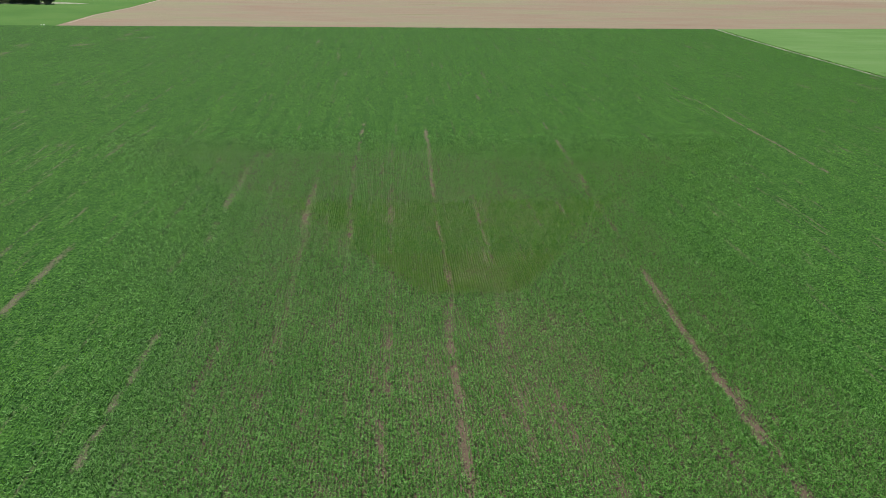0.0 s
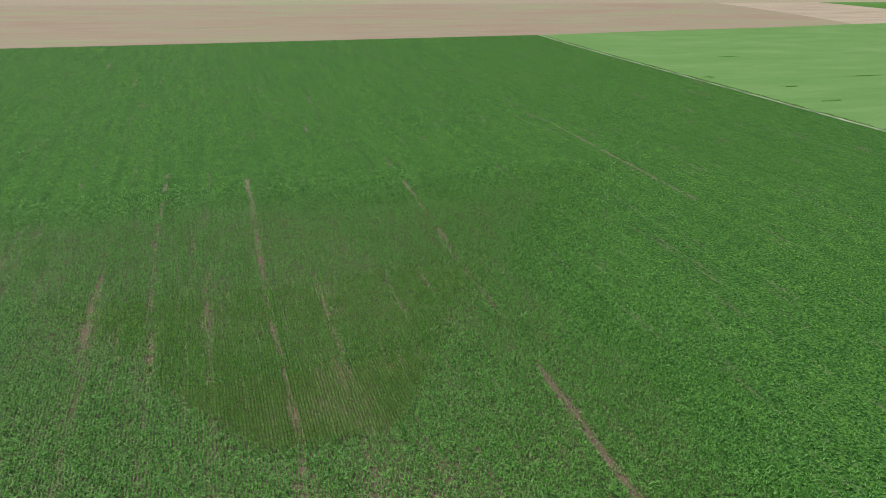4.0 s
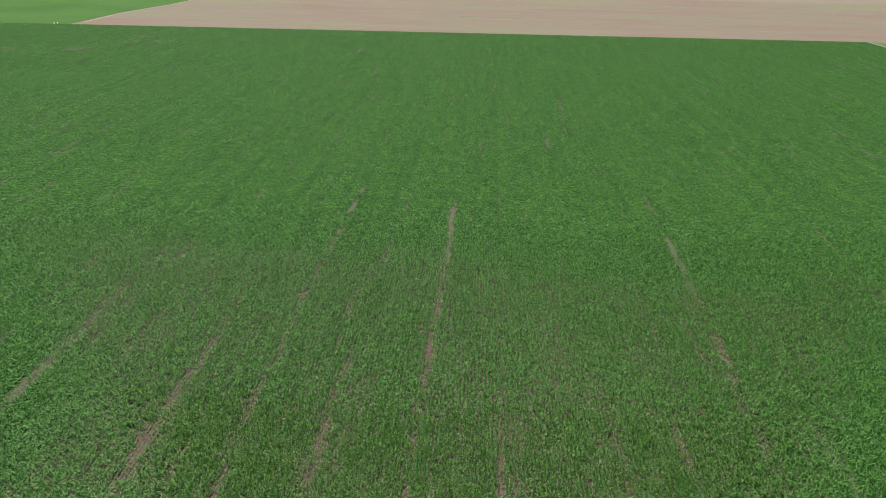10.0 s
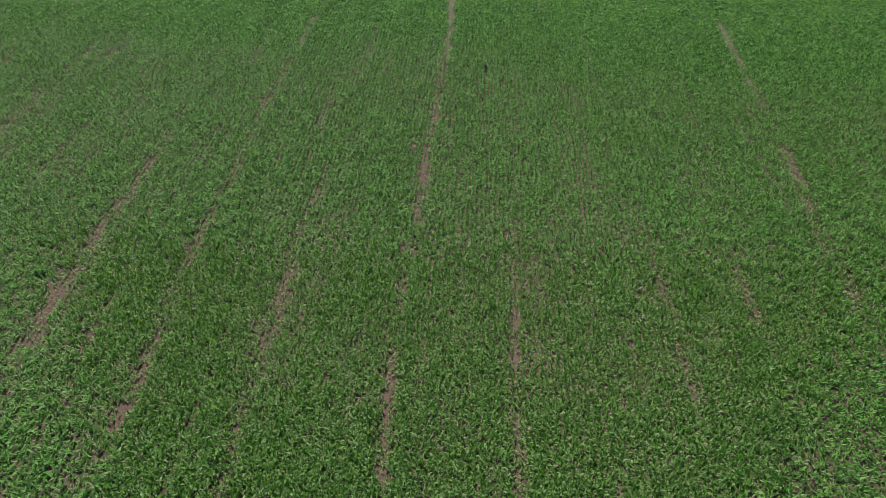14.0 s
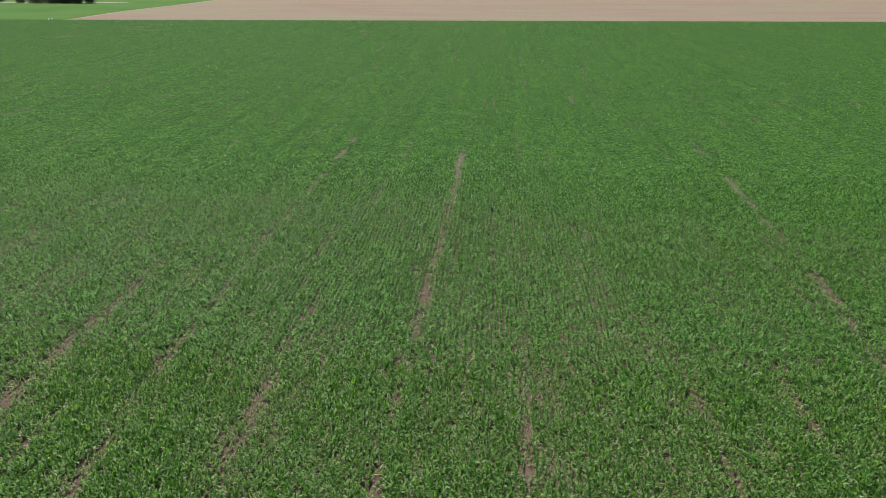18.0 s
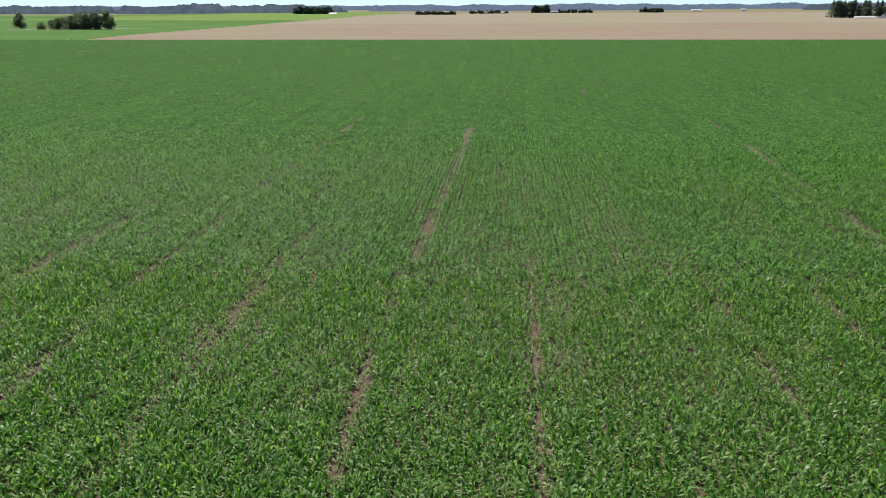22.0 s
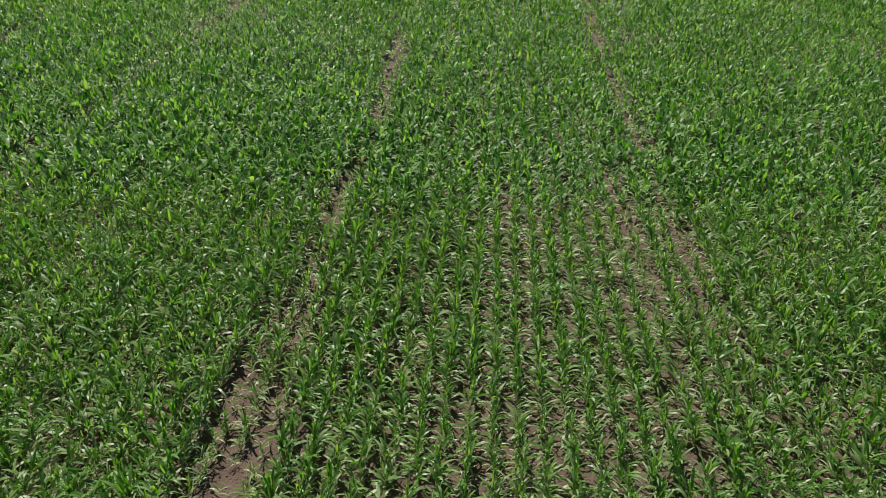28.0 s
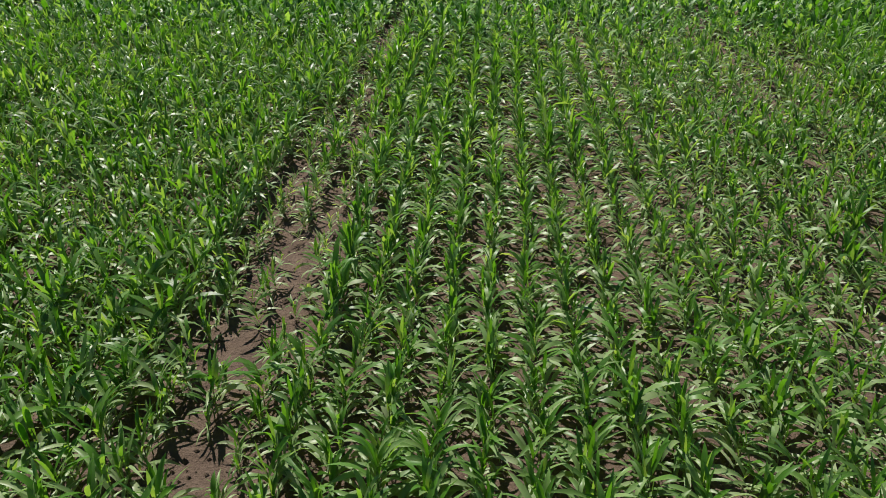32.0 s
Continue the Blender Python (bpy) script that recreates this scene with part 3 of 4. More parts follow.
for label, y0, y1, leaves, levels, gain, step in (
        ("leafy green corn in rows, seen close", -29.0, Y_NEAR, 10, 5, 1.0, STEP),
        ("dense green corn rows over brown soil", Y_NEAR, Y_MID, 7, 3, 1.75, STEP * 1.1),
        ("broad stand of green corn with bare streaks", -120.0, 120.0 + FADE, 6, 2, 3.3, STEP * 1.6)):
    if levels == 5:
        gx, gy, size = stand(lambda y: side_left(y) - 5, lambda y: side_right(y) + 5, y0, y1 + 4, rng, step, 0.065)
        keep = (gy + rng.normal(0, 1.5, gx.size) < Y_NEAR) & (inside(gx, gy, -99, 99) + 5 * rng.random(gx.size) > 0) & (gy - 3.0 * rng.random(gx.size) > -29.0)
    elif levels == 3:
        gx, gy, size = stand(lambda y: side_left(y) - 8, lambda y: side_right(y) + 8, y0 - 4, y1 + 14, rng, step, 0.15)
        keep = (gy + rng.normal(0, 1.5, gx.size) > Y_NEAR) & (inside(gx, gy, -99, Y_MID) + rng.normal(0, 4, gx.size) > 0)
    else:
        gx, gy, size = stand(lambda y: y * 0 - 205.0, lambda y: y * 0 + 220.0, y0, y1, rng, step, 0.10)
        size = size * rng.uniform(0.84, 1.2, gx.size)
        m = inside(gx, gy, -29.0, Y_MID)
        m = m + np.where(gy > Y_NEAR, rng.normal(0, 4, gx.size), 5 * rng.random(gx.size))
        m = np.where(gy < -29.0 + 3.0 * rng.random(gx.size), -1.0, m)
        keep = (rng.random(gx.size) < np.clip(1 - beyond(gx, gy) / FADE, 0, 1) ** 1.5) & (m < 0)
    gx, gy, size = gx[keep], gy[keep], size[keep]
    free = ~((gx > SINGLE[0]) & (gx < SINGLE[1]) & (gy > SINGLE[2]) & (gy < SINGLE[3]))
    gx, gy, size = gx[free], gy[free], size[free]
    tagged(new("corn_rows", plants_mesh("corn_rows", gx, gy, size, rng, leaves, levels, gain, mat={5: M_CORN, 3: M_CORN_MID, 2: M_CORN_FAR}[levels])), label, "corn", kind="stuff")


def canopy_sheet(xs, ys):
    """The leaves of the closed canopy as one uneven surface, with the bare streaks sunk in it."""
    gx, gy = np.meshgrid(xs, ys)
    gy = np.minimum(gy, edge_y(gx))
    d = beyond(gx, gy)
    b, w = bareness(gx, gy), weakness(gx, gy)
    gz = elev(gy, gx) + 0.04 + np.clip(d / 12.0 + 0.3, 0, 1) * (0.3 * (1 - 0.7 * b) + 0.2 * value_noise(gx / 2.3, gy / 3.1, 31))
    ny, nx = gx.shape
    idx = np.arange(ny * nx).reshape(ny, nx)
    q = np.stack([idx[:-1, :-1], idx[:-1, 1:], idx[1:, 1:], idx[1:, :-1]], -1)
    inn = d < -6
    q = q[~(inn[:-1, :-1] & inn[:-1, 1:] & inn[1:, 1:] & inn[1:, :-1])]
    tris = np.concatenate([q[:, [0, 1, 2]], q[:, [0, 2, 3]]])
    used, inv = np.unique(tris, return_inverse=True)
    me = raw_mesh("corn_canopy", np.stack([gx.ravel(), gy.ravel(), gz.ravel()], 1)[used], inv.reshape(tris.shape), M_CANOPY)
    bare = np.maximum(1.3 * b, 0.3 * w) + np.clip(0.3 - d / 12.0, 0, 0.6)
    me.attributes.new("bare", "FLOAT", "POINT").data.foreach_set("value", np.clip(bare, 0, 1.2).ravel()[used].astype(np.float32))
    return me


# the closed canopy, and under the outer plants the leaves that fill the rows
cols = np.concatenate([np.arange(CORN_L, -232.0, 8.0), np.arange(-232.0, 262.0, 1.0), np.arange(262.0, CORN_R - 3, 5.0), [CORN_R]])
rows_y = np.concatenate([np.arange(CORN_S, -120, 12.0), np.arange(-120.0, 220, 3.2), np.arange(220.0, 662, 6.0)])
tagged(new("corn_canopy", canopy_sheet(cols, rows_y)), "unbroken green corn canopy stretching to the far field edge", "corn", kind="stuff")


def leaf_tops(n, seed):
    """Leaf tops that stand out of the closed canopy, one bent leaf each, fewer with distance."""
    r = np.random.default_rng(seed)
    y = -118 + 770 * r.random(n) ** 1.35
    x = 6 + r.uniform(-1, 1, n) * (130 + 0.62 * np.clip(y + 120, 0, None))
    x = np.round((x - ROW_X0) / ROW) * ROW + ROW_X0 + r.normal(0, 0.12, n)
    ok = (y < edge_y(x) - 0.5) & (x < CORN_R - 1) & (r.random(n) < np.clip(beyond(x, y) / FADE, 0, 1)) & (r.random(n) > 0.95 * bareness(x, y))
    x, y = x[ok], y[ok]
    n = len(x)
    s = (0.46 + 0.12 * np.clip((y - 120) / 200, 0, 1)) * r.uniform(0.6, 1.4, n)
    a = r.uniform(0, math.tau, n)
    el = np.radians(r.uniform(0, 50, n))
    z = elev(y, x) + 0.2 + 0.3 * r.random(n)
    w = 0.26 * s
    V = np.concatenate([np.stack([x - np.sin(a) * w, y + np.cos(a) * w, z], 1), np.stack([x + np.sin(a) * w, y - np.cos(a) * w, z], 1),
                        np.stack([x + np.cos(a) * s * np.cos(el), y + np.sin(a) * s * np.cos(el), z + s * np.sin(el) * 0.8], 1)], 0)
    i = np.arange(n)
    return raw_mesh("corn_tops", V, np.stack([i, i + n, i + 2 * n], 1), M_CORN_TOPS, smooth=False)


tagged(new("corn_tops", leaf_tops(430000, 90)), "arching leaf tops of the far corn canopy", "corn", kind="stuff")


# ---- trees ----
_bm = bmesh.new()
bmesh.ops.create_icosphere(_bm, subdivisions=1, radius=1.0)
BALL_V = np.array([v.co[:] for v in _bm.verts])
BALL_F = np.array([[v.index for v in f.verts] for f in _bm.faces])
_bm.free()


def crown_arrays(rng, lobes, quads, size, core=0.2):
    """Leaf clumps, each a bent quad, over lumpy hearts of foliage (centre, radii)."""
    V, F, base = [], [], 0
    for c, rad in lobes:
        lump = BALL_V * np.asarray(rad) * core * rng.uniform(0.75, 1.15, (len(BALL_V), 1)) + np.asarray(c)
        V.append(lump)
        F.append(BALL_F + base)
        base += len(lump)
        d = rng.normal(size=(quads, 3))
        d /= np.linalg.norm(d, axis=1)[:, None]
        p = np.asarray(c) + d * np.asarray(rad) * rng.uniform(0.65, 1.06, (quads, 1))
        u = np.cross(d, rng.normal(size=(quads, 3)))
        u /= np.linalg.norm(u, axis=1)[:, None] + 1e-6
        w = np.cross(d, u) + d * rng.uniform(-0.5, 0.5, (quads, 1))
        s = size * rng.uniform(0.6, 1.4, (quads, 1))
        V.append(np.concatenate([p - u * s, p - w * s * 0.8, p + u * s, p + w * s], 0))
        i = base + np.arange(quads)
        F += [np.stack([i, i + quads, i + 2 * quads], 1), np.stack([i, i + 2 * quads, i + 3 * quads], 1)]
        base += 4 * quads
    return np.concatenate(V), np.concatenate(F)


def trunk_bm(height, r0, limbs, rng):
    bm = bmesh.new()

    def tube(a, b, ra, rb, n=6):
        a, b = Vector(a), Vector(b)
        q = (b - a).to_track_quat("Z", "Y")
        ring = [[bm.verts.new(p + q @ Vector((r * math.cos(k * math.tau / n), r * math.sin(k * math.tau / n), 0))) for k in range(n)] for p, r in ((a, ra), (b, rb))]
        for k in range(n):
            bm.faces.new((ring[0][k], ring[0][(k + 1) % n], ring[1][(k + 1) % n], ring[1][k]))
    tube((0, 0, -0.5), (0, 0, height * 0.45), r0, r0 * 0.7)
    tube((0, 0, height * 0.45), (0.03 * height, 0, height * 0.85), r0 * 0.7, r0 * 0.2)
    for k in range(limbs):
        a = rng.uniform(0, math.tau)
        z = height * rng.uniform(0.25, 0.6)
        l = height * rng.uniform(0.15, 0.26)
        tube((0, 0, z), (l * math.cos(a), l * math.sin(a), z + l * 0.8), r0 * 0.35, r0 * 0.1, 5)
    return bm


def tree(x, y, height, spread, seed, conifer=False, label="", group="", quads=120, core=0.2):
    rng = np.random.default_rng(seed)
    root = new("tree")
    root.matrix_world = pose(x, y, float(elev(y, x)) - 0.45)
    part("trunk", trunk_bm(height, 0.016 * height + 0.05, 5, rng), M_BARK, root)
    lobes = []
    if conifer:
        for k in range(8):
            u = k / 7
            r = 1.15 * spread * (1 - u) ** 0.75 * rng.uniform(0.8, 1.15) + 0.35
            lobes.append(((rng.normal(0, 0.08) * r, rng.normal(0, 0.08) * r, height * (0.10 + 0.84 * u)), (r, r, height * 0.09)))
    else:
        for k in range(14):
            a, u = rng.uniform(0, math.tau), rng.uniform(0.02, 0.9)
            off = spread * rng.uniform(0.2, 0.62) * math.sin(math.pi * min(0.95, u + 0.12))
            r = spread * rng.uniform(0.34, 0.55)
            lobes.append(((off * math.cos(a), off * math.sin(a), height * (0.1 + 0.74 * u)), (r, r, r * rng.uniform(0.7, 1.0))))
    v, f = crown_arrays(rng, lobes, quads, 0.026 * height + 0.08, core)
    v[:, 2] = np.clip(v[:, 2], 0.3, height)
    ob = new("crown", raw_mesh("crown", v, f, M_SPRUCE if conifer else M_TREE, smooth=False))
    ob.parent = root
    return tagged(root, label or ("dark green conifer" if conifer else "dark green broad-leaved tree"), "tree", group)


GROVE = "trees of the small grove"
tree(-598, 834, 23, 10, 11, label="tall dark tree standing alone beside the grove", group=GROVE)
for k, (x, y, h, sp) in enumerate([(-557, 816, 11, 9.1), (-547, 822, 13, 10.4), (-535, 816, 15, 10.4), (-527, 825, 16, 11.7), (-517, 816, 19, 11.7), (-509, 827, 24, 11.7), (-501, 816, 23, 11.7),
                                   (-493, 823, 23, 10.4), (-486, 815, 19, 9.1), (-477, 821, 25, 10.4), (-469, 816, 17, 9.1), (-540, 832, 17, 10.4), (-521, 834, 21, 11.7), (-497, 834, 24, 10.4)]):
    tree(x, y, h, sp, 20 + k, label="dark broad-leaved tree of a small grove in the field", group=GROVE)
slab("grove_verge", [(-599, 811), (-531, 809), (-473, 810), (-433, 819), (-424, 827), (-464, 841), (-575, 848), (-609, 826)], 0.35, M_VERGE,
     "pale dry grass under the grove", "verge", depth=0.5)

FARM = "trees of the farm windbreak"
for k in range(56):
    r_ = random.Random(100 + k)
    x, y = 610 + k * 3.65 + r_.uniform(-2, 2), 1400 - k * 3.4 + r_.uniform(-9, 12)
    tree(x, y, r_.uniform(22, 36), r_.uniform(7.5, 11), 60 + k, conifer=k % 2 == 0, label="tall dark tree of the windbreak round a farm", group=FARM, quads=90)


def bush_row(name, x0, y0, x1, y1, count, height, seed, label):
    """A far clump of trees, each a tree of its own."""
    r_ = random.Random(seed)
    for k in range(count):
        u = (k + r_.random()) / count
        tree(x0 + (x1 - x0) * u, y0 + (y1 - y0) * u + r_.uniform(-12, 12), height * r_.uniform(0.6, 1.15), height * r_.uniform(0.6, 0.95), seed * 50 + k,
             label=label, group=name, quads=40, core=0.8)


bush_row("trees of a far farmstead", -670, 2273, -555, 2239, 15, 24, 3, "dark tree round a far farmstead")
bush_row("far hedge trees", -245, 1993, -139, 1976, 22, 11, 4, "low dark tree of a far hedge")
bush_row("trees by far houses", -109, 2171, 10, 2205, 13, 11, 5, "low dark tree by far houses")
bush_row("trees on the plain", 82, 2367, 138, 2350, 5, 27, 6, "large round tree far out on the plain")
bush_row("trees by the far road", 163, 2329, 265, 2282, 14, 12, 7, "low dark tree by a far road")
bush_row("trees by the far barn", 427, 2354, 486, 2329, 8, 17, 8, "dark tree by a far barn")


# ---- far woods ----
def rim(y0, y1, height, seed, x0, x1, mat, label):
    """A belt of woods kilometres off: a long bank with the uneven crest of its trees."""
    r_ = np.random.default_rng(seed)
    xs = np.arange(x0, x1, 6.0)
    h = height * (0.55 + 0.34 * value_noise(xs / 140.0, xs * 0 + seed, 51) + 0.18 * value_noise(xs / 22.0, xs * 0 + seed, 53)) + 0.12 * height * (r_.random(xs.size) - 0.5)
    h *= np.clip(np.minimum(xs - x0, x1 - 6.0 - xs) / 30.0, 0.35, 1)
    ys = y0 + (y1 - y0) * (xs - x0) / (x1 - x0)
    V = [p for x, y, z in zip(xs, ys, h) for p in ((x, y, RISE - 1.0), (x, y + 1.0, RISE + z))]
    F = [(2 * k, 2 * k + 2, 2 * k + 3, 2 * k + 1) for k in range(len(xs) - 1)]
    tagged(mesh_object("backdrop", V, F, mat), label, "backdrop", kind="structure")


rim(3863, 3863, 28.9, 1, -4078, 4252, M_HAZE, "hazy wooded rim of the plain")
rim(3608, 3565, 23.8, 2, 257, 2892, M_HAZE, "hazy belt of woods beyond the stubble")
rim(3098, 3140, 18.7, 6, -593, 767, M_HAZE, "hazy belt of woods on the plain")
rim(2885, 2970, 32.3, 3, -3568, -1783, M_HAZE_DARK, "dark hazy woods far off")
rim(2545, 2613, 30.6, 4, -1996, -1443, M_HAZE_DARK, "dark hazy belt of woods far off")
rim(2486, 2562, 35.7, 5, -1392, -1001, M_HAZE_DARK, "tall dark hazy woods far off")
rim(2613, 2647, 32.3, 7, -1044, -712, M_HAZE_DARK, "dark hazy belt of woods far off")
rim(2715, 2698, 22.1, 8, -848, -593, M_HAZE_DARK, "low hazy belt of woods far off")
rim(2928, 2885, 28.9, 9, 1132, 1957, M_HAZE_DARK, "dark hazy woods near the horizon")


# ---- farm buildings ----
def gable_house(name, x, y, turn, length, width, wall_h, roof_h, wall_mat, roof_mat, label, category="building"):
    root = new(name)
    root.matrix_world = pose(x, y, float(elev(y, x)) - 0.42, 0, 0, turn)
    bm = bmesh.new()
    l, w = length / 2, width / 2
    b = [bm.verts.new(p) for p in ((-l, -w, 0), (l, -w, 0), (l, w, 0), (-l, w, 0))]
    t = [bm.verts.new((p.co.x, p.co.y, wall_h)) for p in b]
    e = [bm.verts.new((-l, 0, wall_h + roof_h)), bm.verts.new((l, 0, wall_h + roof_h))]
    for i in range(4):
        bm.faces.new((b[i], b[(i + 1) % 4], t[(i + 1) % 4], t[i]))
    bm.faces.new((t[3], t[0], e[0]))
    bm.faces.new((t[1], t[2], e[1]))
    part("wall", bm, wall_mat, root)
    for s in (-1, 1):
        bm = bmesh.new()
        o = 0.5
        pts = [(-l - o, s * (w + o), wall_h - 0.2), (l + o, s * (w + o), wall_h - 0.2), (l + o, 0, wall_h + roof_h + 0.15), (-l - o, 0, wall_h + roof_h + 0.15)]
        low = [bm.verts.new(p) for p in pts]
        top = [bm.verts.new((p[0], p[1], p[2] + 0.25)) for p in pts]
        bm.faces.new(low), bm.faces.new(top)
        for i in range(4):
            bm.faces.new((low[i], low[(i + 1) % 4], top[(i + 1) % 4], top[i]))
        bmesh.ops.recalc_face_normals(bm, faces=bm.faces)
        part("roof", bm, roof_mat, root)
    bm = bmesh.new()
    bmesh.ops.create_cube(bm, size=1.0, matrix=Matrix.Translation((0, -w - 0.05, wall_h * 0.4)) @ Matrix.Diagonal((length * 0.15, 0.12, wall_h * 0.8, 1)))
    part("door", bm, M_ROOF, root)
    return tagged(root, label, category)


gable_house("long_shed", 646, 1340, -12, 43.5, 7.8, 1.9, 1.4, M_WHITE, M_WHITE, "long low white-roofed shed before a windbreak", "shed")
gable_house("farmhouse", 670, 1330, 20, 10.4, 7.8, 4.3, 3.5, M_WHITE, M_ROOF, "white farmhouse among dark trees", "house")
gable_house("barn", 692, 1309, 5, 13.9, 8.7, 3.5, 3.0, M_WALL, M_ROOF, "pale barn among dark trees", "barn")
gable_house("far_shed", -532, 2197, 0, 22.6, 8.7, 2.6, 1.7, M_WHITE, M_WHITE, "white shed beside far trees", "shed")
gable_house("far_barn", 652, 2596, 5, 33.1, 12.2, 3.5, 3.5, M_WHITE, M_WHITE, "white barn far off on the plain", "barn")
gable_house("far_barn", 860, 2758, -8, 19.1, 10.4, 3.5, 3.5, M_WHITE, M_WALL, "pale barn far off on the plain", "barn")
gable_house("far_house", -60, 2159, 8, 12.2, 7.8, 3.5, 2.6, M_WHITE, M_REDROOF, "small pale house with a red roof", "house")
gable_house("far_house", -11, 2171, -5, 10.4, 7.8, 3.5, 2.6, M_WHITE, M_ROOF, "small pale house with a grey roof", "house")
gable_house("far_house", 150, 2320, 4, 26.1, 8.7, 3.5, 2.6, M_WALL, M_ROOF, "long pale building by a far road", "house")
gable_house("far_house", -1312, 2554, 4, 13.9, 8.7, 4.3, 3.5, M_WHITE, M_WALL, "white house before far woods", "house")
gable_house("far_house", -1749, 2290, 4, 13.9, 8.7, 4.3, 3.5, M_WHITE, M_WALL, "white house before far woods", "house")


# ---- along the verge and in the light green crop ----
def tufts(name, n, place, size, mat, seed, label, category):
    """Loose tufts: each three upright bent blades of grass or weed."""
    r = np.random.default_rng(seed)
    x, y, z = place(r, n)
    z = z + elev(y, x)
    V, F = [], []
    for k in range(3):
        a = r.uniform(0, math.tau, n)
        h, w = size * r.uniform(0.5, 1.3, n), size * r.uniform(0.3, 0.7, n)
        dx, dy = np.cos(a) * w, np.sin(a) * w
        V.append(np.concatenate([np.stack([x - dy * 0.7, y + dx * 0.7, z], 1), np.stack([x + dy * 0.7, y - dx * 0.7, z], 1),
                                 np.stack([x + dx + dy * 0.4, y + dy - dx * 0.4, z + h], 1), np.stack([x + dx - dy * 0.5, y + dy + dx * 0.5, z + h * 0.8], 1)], 0))
        i = 4 * n * k + np.arange(n)
        F += [np.stack([i, i + n, i + 2 * n], 1), np.stack([i, i + 2 * n, i + 3 * n], 1)]
    tagged(new(name, raw_mesh(name, np.concatenate(V), np.concatenate(F), mat, smooth=False)), label, category, kind="stuff")


def on_verge(x0, x1):
    def place(r, n):
        y = r.uniform(60, 630, n)
        lush = value_noise(y / 17.0, y * 0 + x0, 61)
        keep = lush > 0.38
        return (r.uniform(x0, x1, n)[keep], y[keep], np.full(keep.sum(), 0.1))
    return place


def on_verge_full(x0, x1):
    inner = on_verge(x0, x1)

    def place(r, n):
        x, y, z = inner(r, n * 3)
        return x[:n], y[:n], z[:n]
    return place


tufts("dry_tufts", 900, on_verge_full(380.2, 382.6), 0.4, M_VERGE, 71, "pale dry grass tufts along the field edge", "grass")
tufts("weeds", 800, on_verge_full(383.4, 385.6), 0.8, M_CORN_FAR, 72, "dark green weeds along the field edge", "weeds")

for k, (cx, cy, rx, ry, n) in enumerate([(546, 330, 16, 1.6, 170), (438, 301, 7, 1.4, 90), (504, 458, 9, 1.8, 90), (399, 354, 5, 3, 60), (425, 247, 8, 3, 60),
                                         (610, 300, 14, 3, 60), (480, 200, 10, 3, 60), (750, 430, 18, 4, 60)]):
    tufts("weed_patch", n, lambda r, m, a=cx, b=cy, c=rx, d=ry: (a + r.normal(0, c * 0.6, m), b + r.normal(0, d * 0.6, m), np.full(m, 0.3)), 0.5, M_CORN_FAR, 80 + k,
          "dark patch of weeds in the light green crop", "weeds")


def bale(x, y):
    """A wrapped bale lying on its side at the field's far corner."""
    bm = bmesh.new()
    bmesh.ops.create_cone(bm, cap_ends=True, segments=20, radius1=0.5, radius2=0.5, depth=1.0, matrix=Matrix.Rotation(radians(90), 4, "Y"))
    bmesh.ops.bevel(bm, geom=[e for e in bm.edges if abs(e.verts[0].co.x - e.verts[1].co.x) < 0.01], offset=0.12, segments=2, affect="EDGES")
    me = bpy.data.meshes.new("bale")
    bm.to_mesh(me)
    bm.free()
    me.materials.append(M_WHITE)
    ob = new("bale", me)
    ob.matrix_world = pose(x, y, float(elev(y, x)) + 0.62, 0, 0, 20)
    return tagged(ob, "white wrapped bale lying at the corner of the field", "bale", "bales at the field corner")


for k in range(2):
    bale(-384 + 2.4 * k, 590 + 1.3 * (k % 2))


# ---- corn plants and clods nearest to the camera, one by one ----
def blade(length, width, start, turn, az, z0, age_glare, seed):
    """One corn leaf with a sunken midrib: it springs from the stalk, arches and tapers to its tip."""
    r = random.Random(seed)
    n = 7
    V, F = [], []
    x = y = 0.0
    z = z0
    ca, sa = math.cos(az), math.sin(az)
    tw = r.uniform(-1.0, 1.0)
    wave = r.uniform(0, 6)
    for j in range(n + 1):
        u = j / n
        if j:
            el = start - turn * (u - 0.5 / n) ** 1.3
            x, y, z = x + length / n * math.cos(el) * ca, y + length / n * math.cos(el) * sa, z + length / n * math.sin(el)
        w = width * 0.5 * (0.55 + 0.45 * math.sin(math.pi * min(u * 1.35, 1) / 2) if u < 0.55 else max(0.02, math.cos((u - 0.55) / 0.45 * math.pi / 2) ** 0.8))
        t = tw * u
        lift = 0.35 * w + 0.006 * math.sin(wave + 9 * u)
        for s in (-1, 0, 1):
            V.append((x - sa * s * w * math.cos(t), y + ca * s * w * math.cos(t), max(0.015, z + s * w * math.sin(t) + (lift if s else 0))))
    for j in range(n):
        for k in (0, 1):
            a = 3 * j + k
            F.append((a, a + 1, a + 4, a + 3))
    me = bpy.data.meshes.new("leaf")
    me.from_pydata(V, [], F)
    for p in me.polygons:
        p.use_smooth = True
    me.materials.append(M_CORN_ONE)
    me.attributes.new("age_glare", "FLOAT", "POINT").data.foreach_set("value", np.full(len(V), age_glare, dtype=np.float32))
    return me


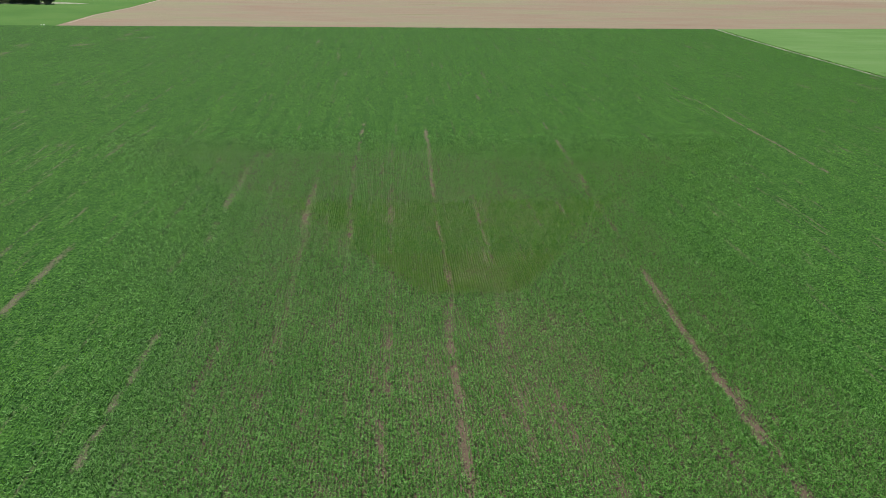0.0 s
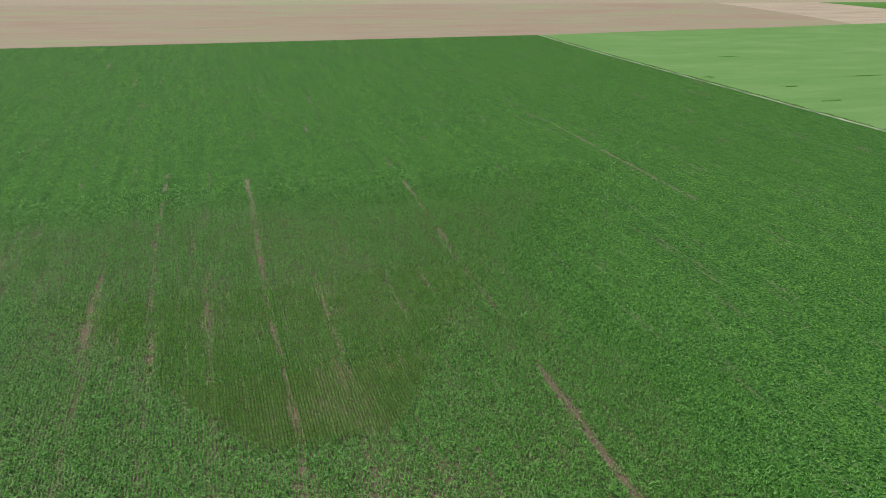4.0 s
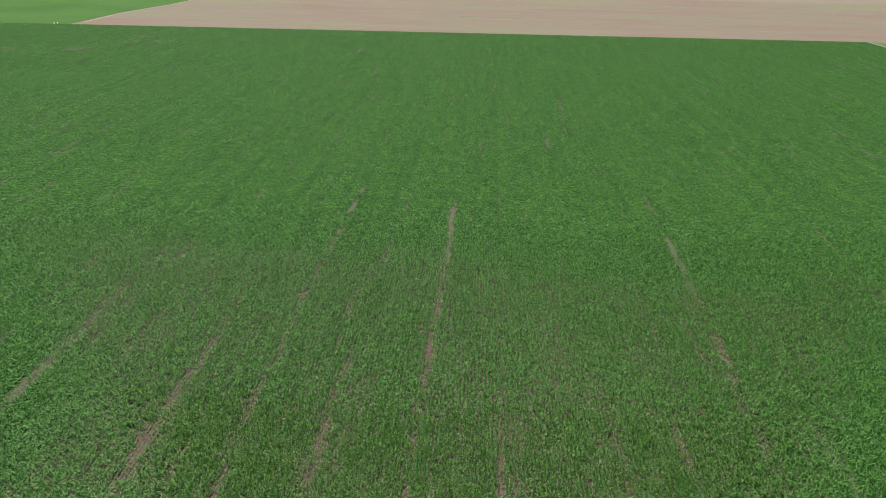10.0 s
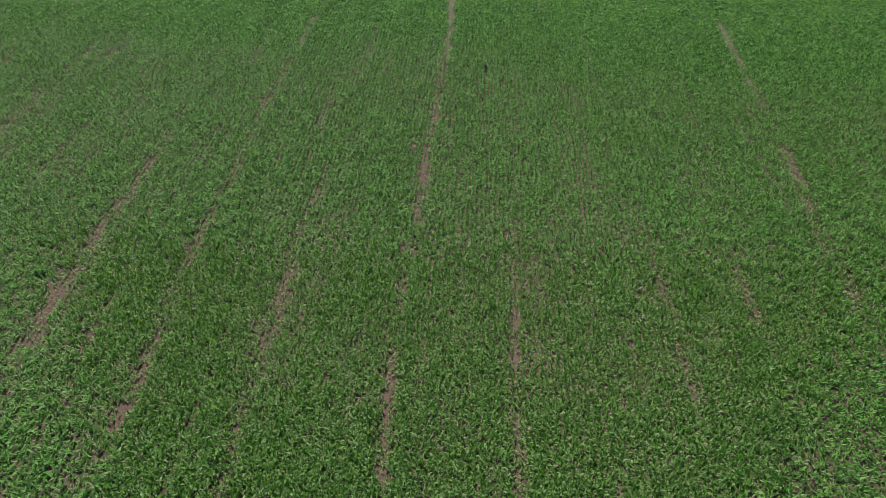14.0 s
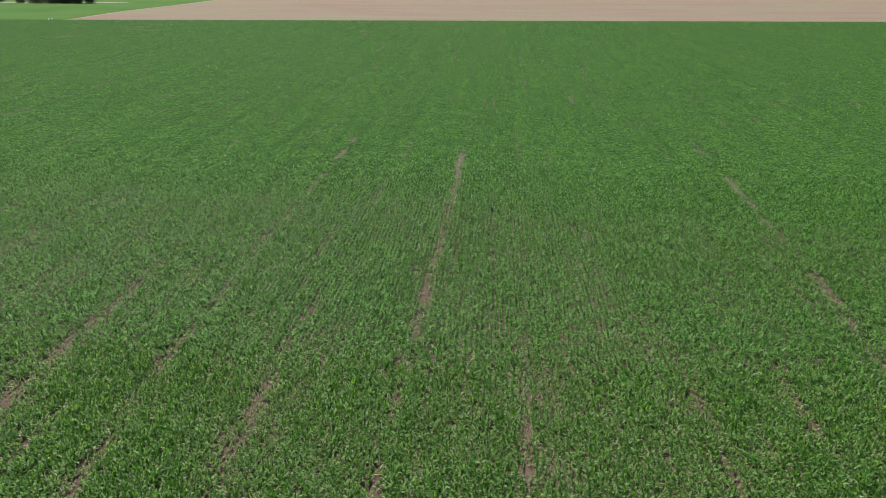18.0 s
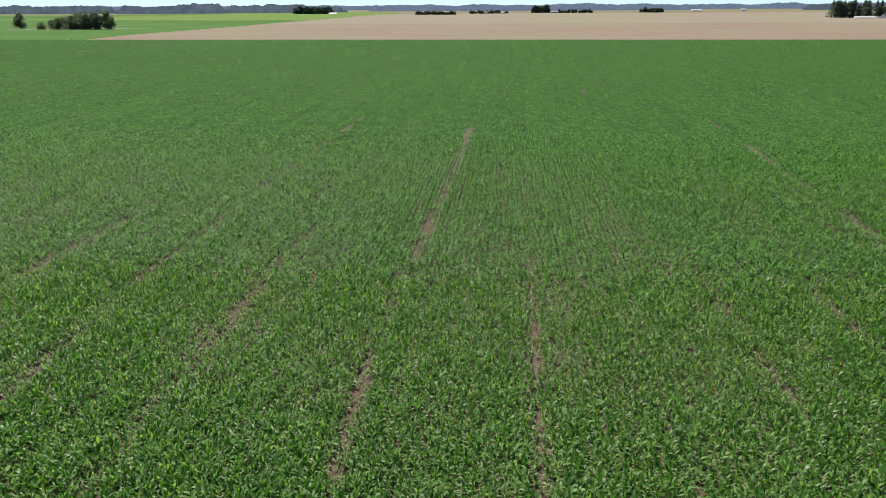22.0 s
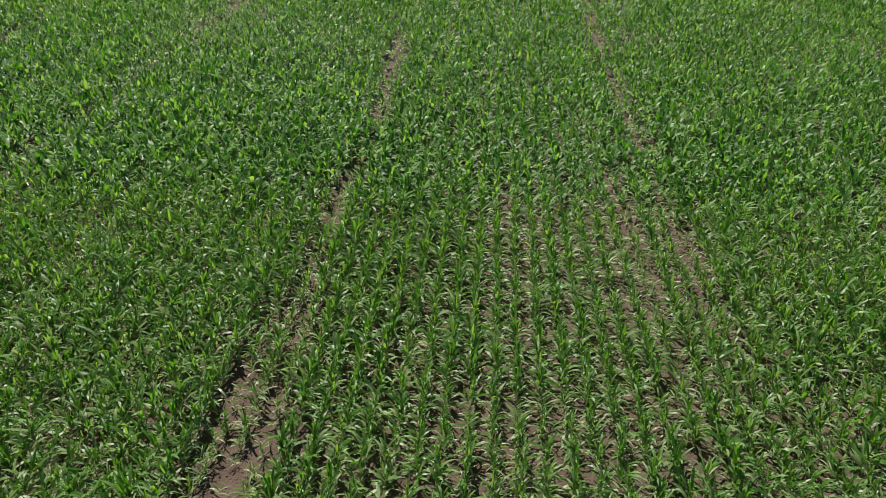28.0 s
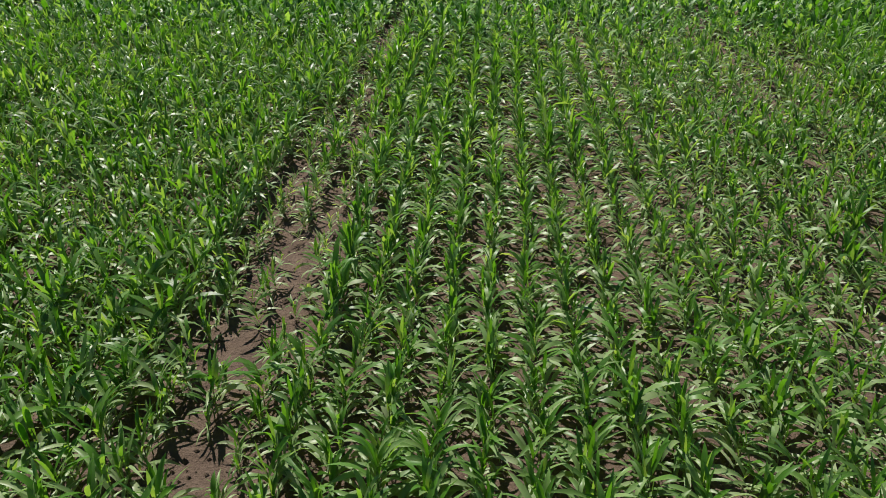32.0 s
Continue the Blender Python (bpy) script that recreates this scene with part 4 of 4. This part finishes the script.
def corn_plant(seed):
    r = random.Random(seed)
    root = new("corn_plant")
    height = 1.12
    bm = bmesh.new()
    rings = []
    for j in range(5):
        u = j / 4
        rad = 0.014 * (1 - 0.6 * u)
        rings.append([bm.verts.new((0.012 * math.sin(3 * u + seed) + rad * math.cos(k * math.tau / 6), rad * math.sin(k * math.tau / 6), height * 0.6 * u - 0.03)) for k in range(6)])
    for j in range(4):
        for k in range(6):
            bm.faces.new((rings[j][k], rings[j][(k + 1) % 6], rings[j + 1][(k + 1) % 6], rings[j + 1][k]))
    part("stalk", bm, M_STALK, root)
    face = r.uniform(0, math.pi)
    count = 9
    for k in range(count):
        u = (k + 0.5) / count
        me = blade((0.36 + 0.34 * math.sin(math.pi * min(1, 0.2 + u * 0.72))) * r.uniform(0.85, 1.2), 0.082 * r.uniform(0.8, 1.2) * (1 if u < 0.8 else 0.75),
                   math.radians(40 + 42 * u + r.gauss(0, 13)), math.radians(112 - 76 * u + r.gauss(0, 28)), face + math.pi * (k % 2) + r.gauss(0, 0.45),
                   height * (0.10 + 0.52 * u), max(0.0, 1.4 - 2.0 * u), seed * 20 + k)
        leaf = new("leaf", me)
        leaf.parent = root
    return tagged(root, "leafy green corn plant growing in a row", "corn plant", "corn plants in the front rows")


MASTERS = [corn_plant(700 + k) for k in range(7)]
rng_one = np.random.default_rng(12)
gx, gy, size = stand(lambda y: y * 0 + SINGLE[0], lambda y: y * 0 + SINGLE[1], SINGLE[2], SINGLE[3], rng_one)
for k, (x, y, s) in enumerate(zip(gx, gy, size)):
    m = Matrix.Translation((x, y, 0)) @ Matrix.Rotation(rng_one.uniform(0, math.tau), 4, "Z") @ Matrix.Rotation(rng_one.normal(0, 0.06), 4, "X")
    if k < len(MASTERS):
        ob = MASTERS[k]
        ob.matrix_basis = m
    else:
        ob = copy_thing(MASTERS[k % len(MASTERS)], m)
    ob.scale = (s, s, s)


def clods():
    """Crumbs and clods of earth on the bare soil between the rows."""
    r = np.random.default_rng(8)
    n = 16000
    x, y = r.uniform(-9, 26, n), r.uniform(-26, 12, n)
    keep = r.random(n) < 0.16 + 1.3 * bareness(x, y)
    x, y = x[keep], y[keep]
    n = len(x)
    s = r.gamma(2.0, 0.013, n)[:, None] + 0.012
    octa = np.array([(1, 0, 0), (-1, 0, 0), (0, 1, 0), (0, -1, 0), (0, 0, 0.8), (0, 0, -0.6)])
    V = (octa[None] * r.uniform(0.6, 1.3, (n, 6, 1)) * s[:, None] + np.stack([x, y, s[:, 0] * 0.3], 1)[:, None]).reshape(-1, 3)
    f = np.array([(0, 2, 4), (2, 1, 4), (1, 3, 4), (3, 0, 4), (2, 0, 5), (1, 2, 5), (3, 1, 5), (0, 3, 5)])
    F = (f[None] + 6 * np.arange(n)[:, None, None]).reshape(-1, 3)
    tagged(new("soil_clods", raw_mesh("soil_clods", V, F, M_SOIL, smooth=False)), "small brown clods of earth between the rows", "soil", kind="stuff")


clods()


# ---- weeds ----
def weed_leaf(length, width, az, rise, z0, mat):
    """One broad, rounded leaf, cupped along its midrib."""
    V, F, n = [], [], 6
    ca, sa = math.cos(az), math.sin(az)
    for j in range(n + 1):
        u = j / n
        r, z = length * u * math.cos(rise * (1 - 0.7 * u)), z0 + length * u * math.sin(rise) * (1 - 0.55 * u)
        w = 0.5 * width * max(0.06, math.sin(math.pi * min(1.0, 0.08 + 0.92 * u)) ** 0.7)
        for k in (-1, 0, 1):
            V.append((r * ca - sa * k * w, r * sa + ca * k * w, z + (0.3 * w if k else 0.0)))
    for j in range(n):
        for k in (0, 1):
            a = 3 * j + k
            F.append((a, a + 1, a + 4, a + 3))
    me = bpy.data.meshes.new("leaf")
    me.from_pydata(V, [], F)
    for p in me.polygons:
        p.use_smooth = True
    me.materials.append(mat)
    return me


def weed(x, y, size, leaves, mat, seed, label):
    r = random.Random(seed)
    root = new("weed")
    root.matrix_world = pose(x, y, float(elev(y, x)))
    bm = bmesh.new()
    bmesh.ops.create_cone(bm, cap_ends=True, segments=6, radius1=0.02 * size + 0.004, radius2=0.012 * size, depth=size, matrix=Matrix.Translation((0, 0, size * 0.5 - 0.02)))
    part("stem", bm, M_STALK, root)
    for k in range(leaves):
        u = (k + 0.5) / leaves
        leaf = new("leaf", weed_leaf(size * r.uniform(0.32, 0.46) * (1.15 - 0.5 * u), size * r.uniform(0.24, 0.34), 2.4 * k + r.uniform(-0.4, 0.4), radians(20 + 40 * u), size * (0.12 + 0.85 * u), mat))
        leaf.parent = root
    return tagged(root, label, "weed", "weeds between the corn rows")


M_WEED = leaf_material("weed_leaf", (0.11, 0.24, 0.02), (0.19, 0.33, 0.035), (0.34, 0.42, 0.08), thin=0.4, island=False)
M_WEED_DARK = leaf_material("dark_weed_leaf", (0.012, 0.045, 0.008), (0.025, 0.085, 0.014), (0.05, 0.13, 0.03), thin=0.25, island=False)
weed(4.75, -19.5, 0.62, 7, M_WEED, 1, "yellowish green broad-leaved weed between the corn rows")
weed(1.3, -17.7, 0.5, 6, M_WEED, 2, "small yellowish green weed beside the bare streak")
weed(2.4, -19.2, 0.5, 6, M_WEED, 3, "small yellowish green weed beside the bare streak")
weed(11.0, 114.0, 1.5, 26, M_WEED_DARK, 4, "tall dark green weed standing out of the corn")
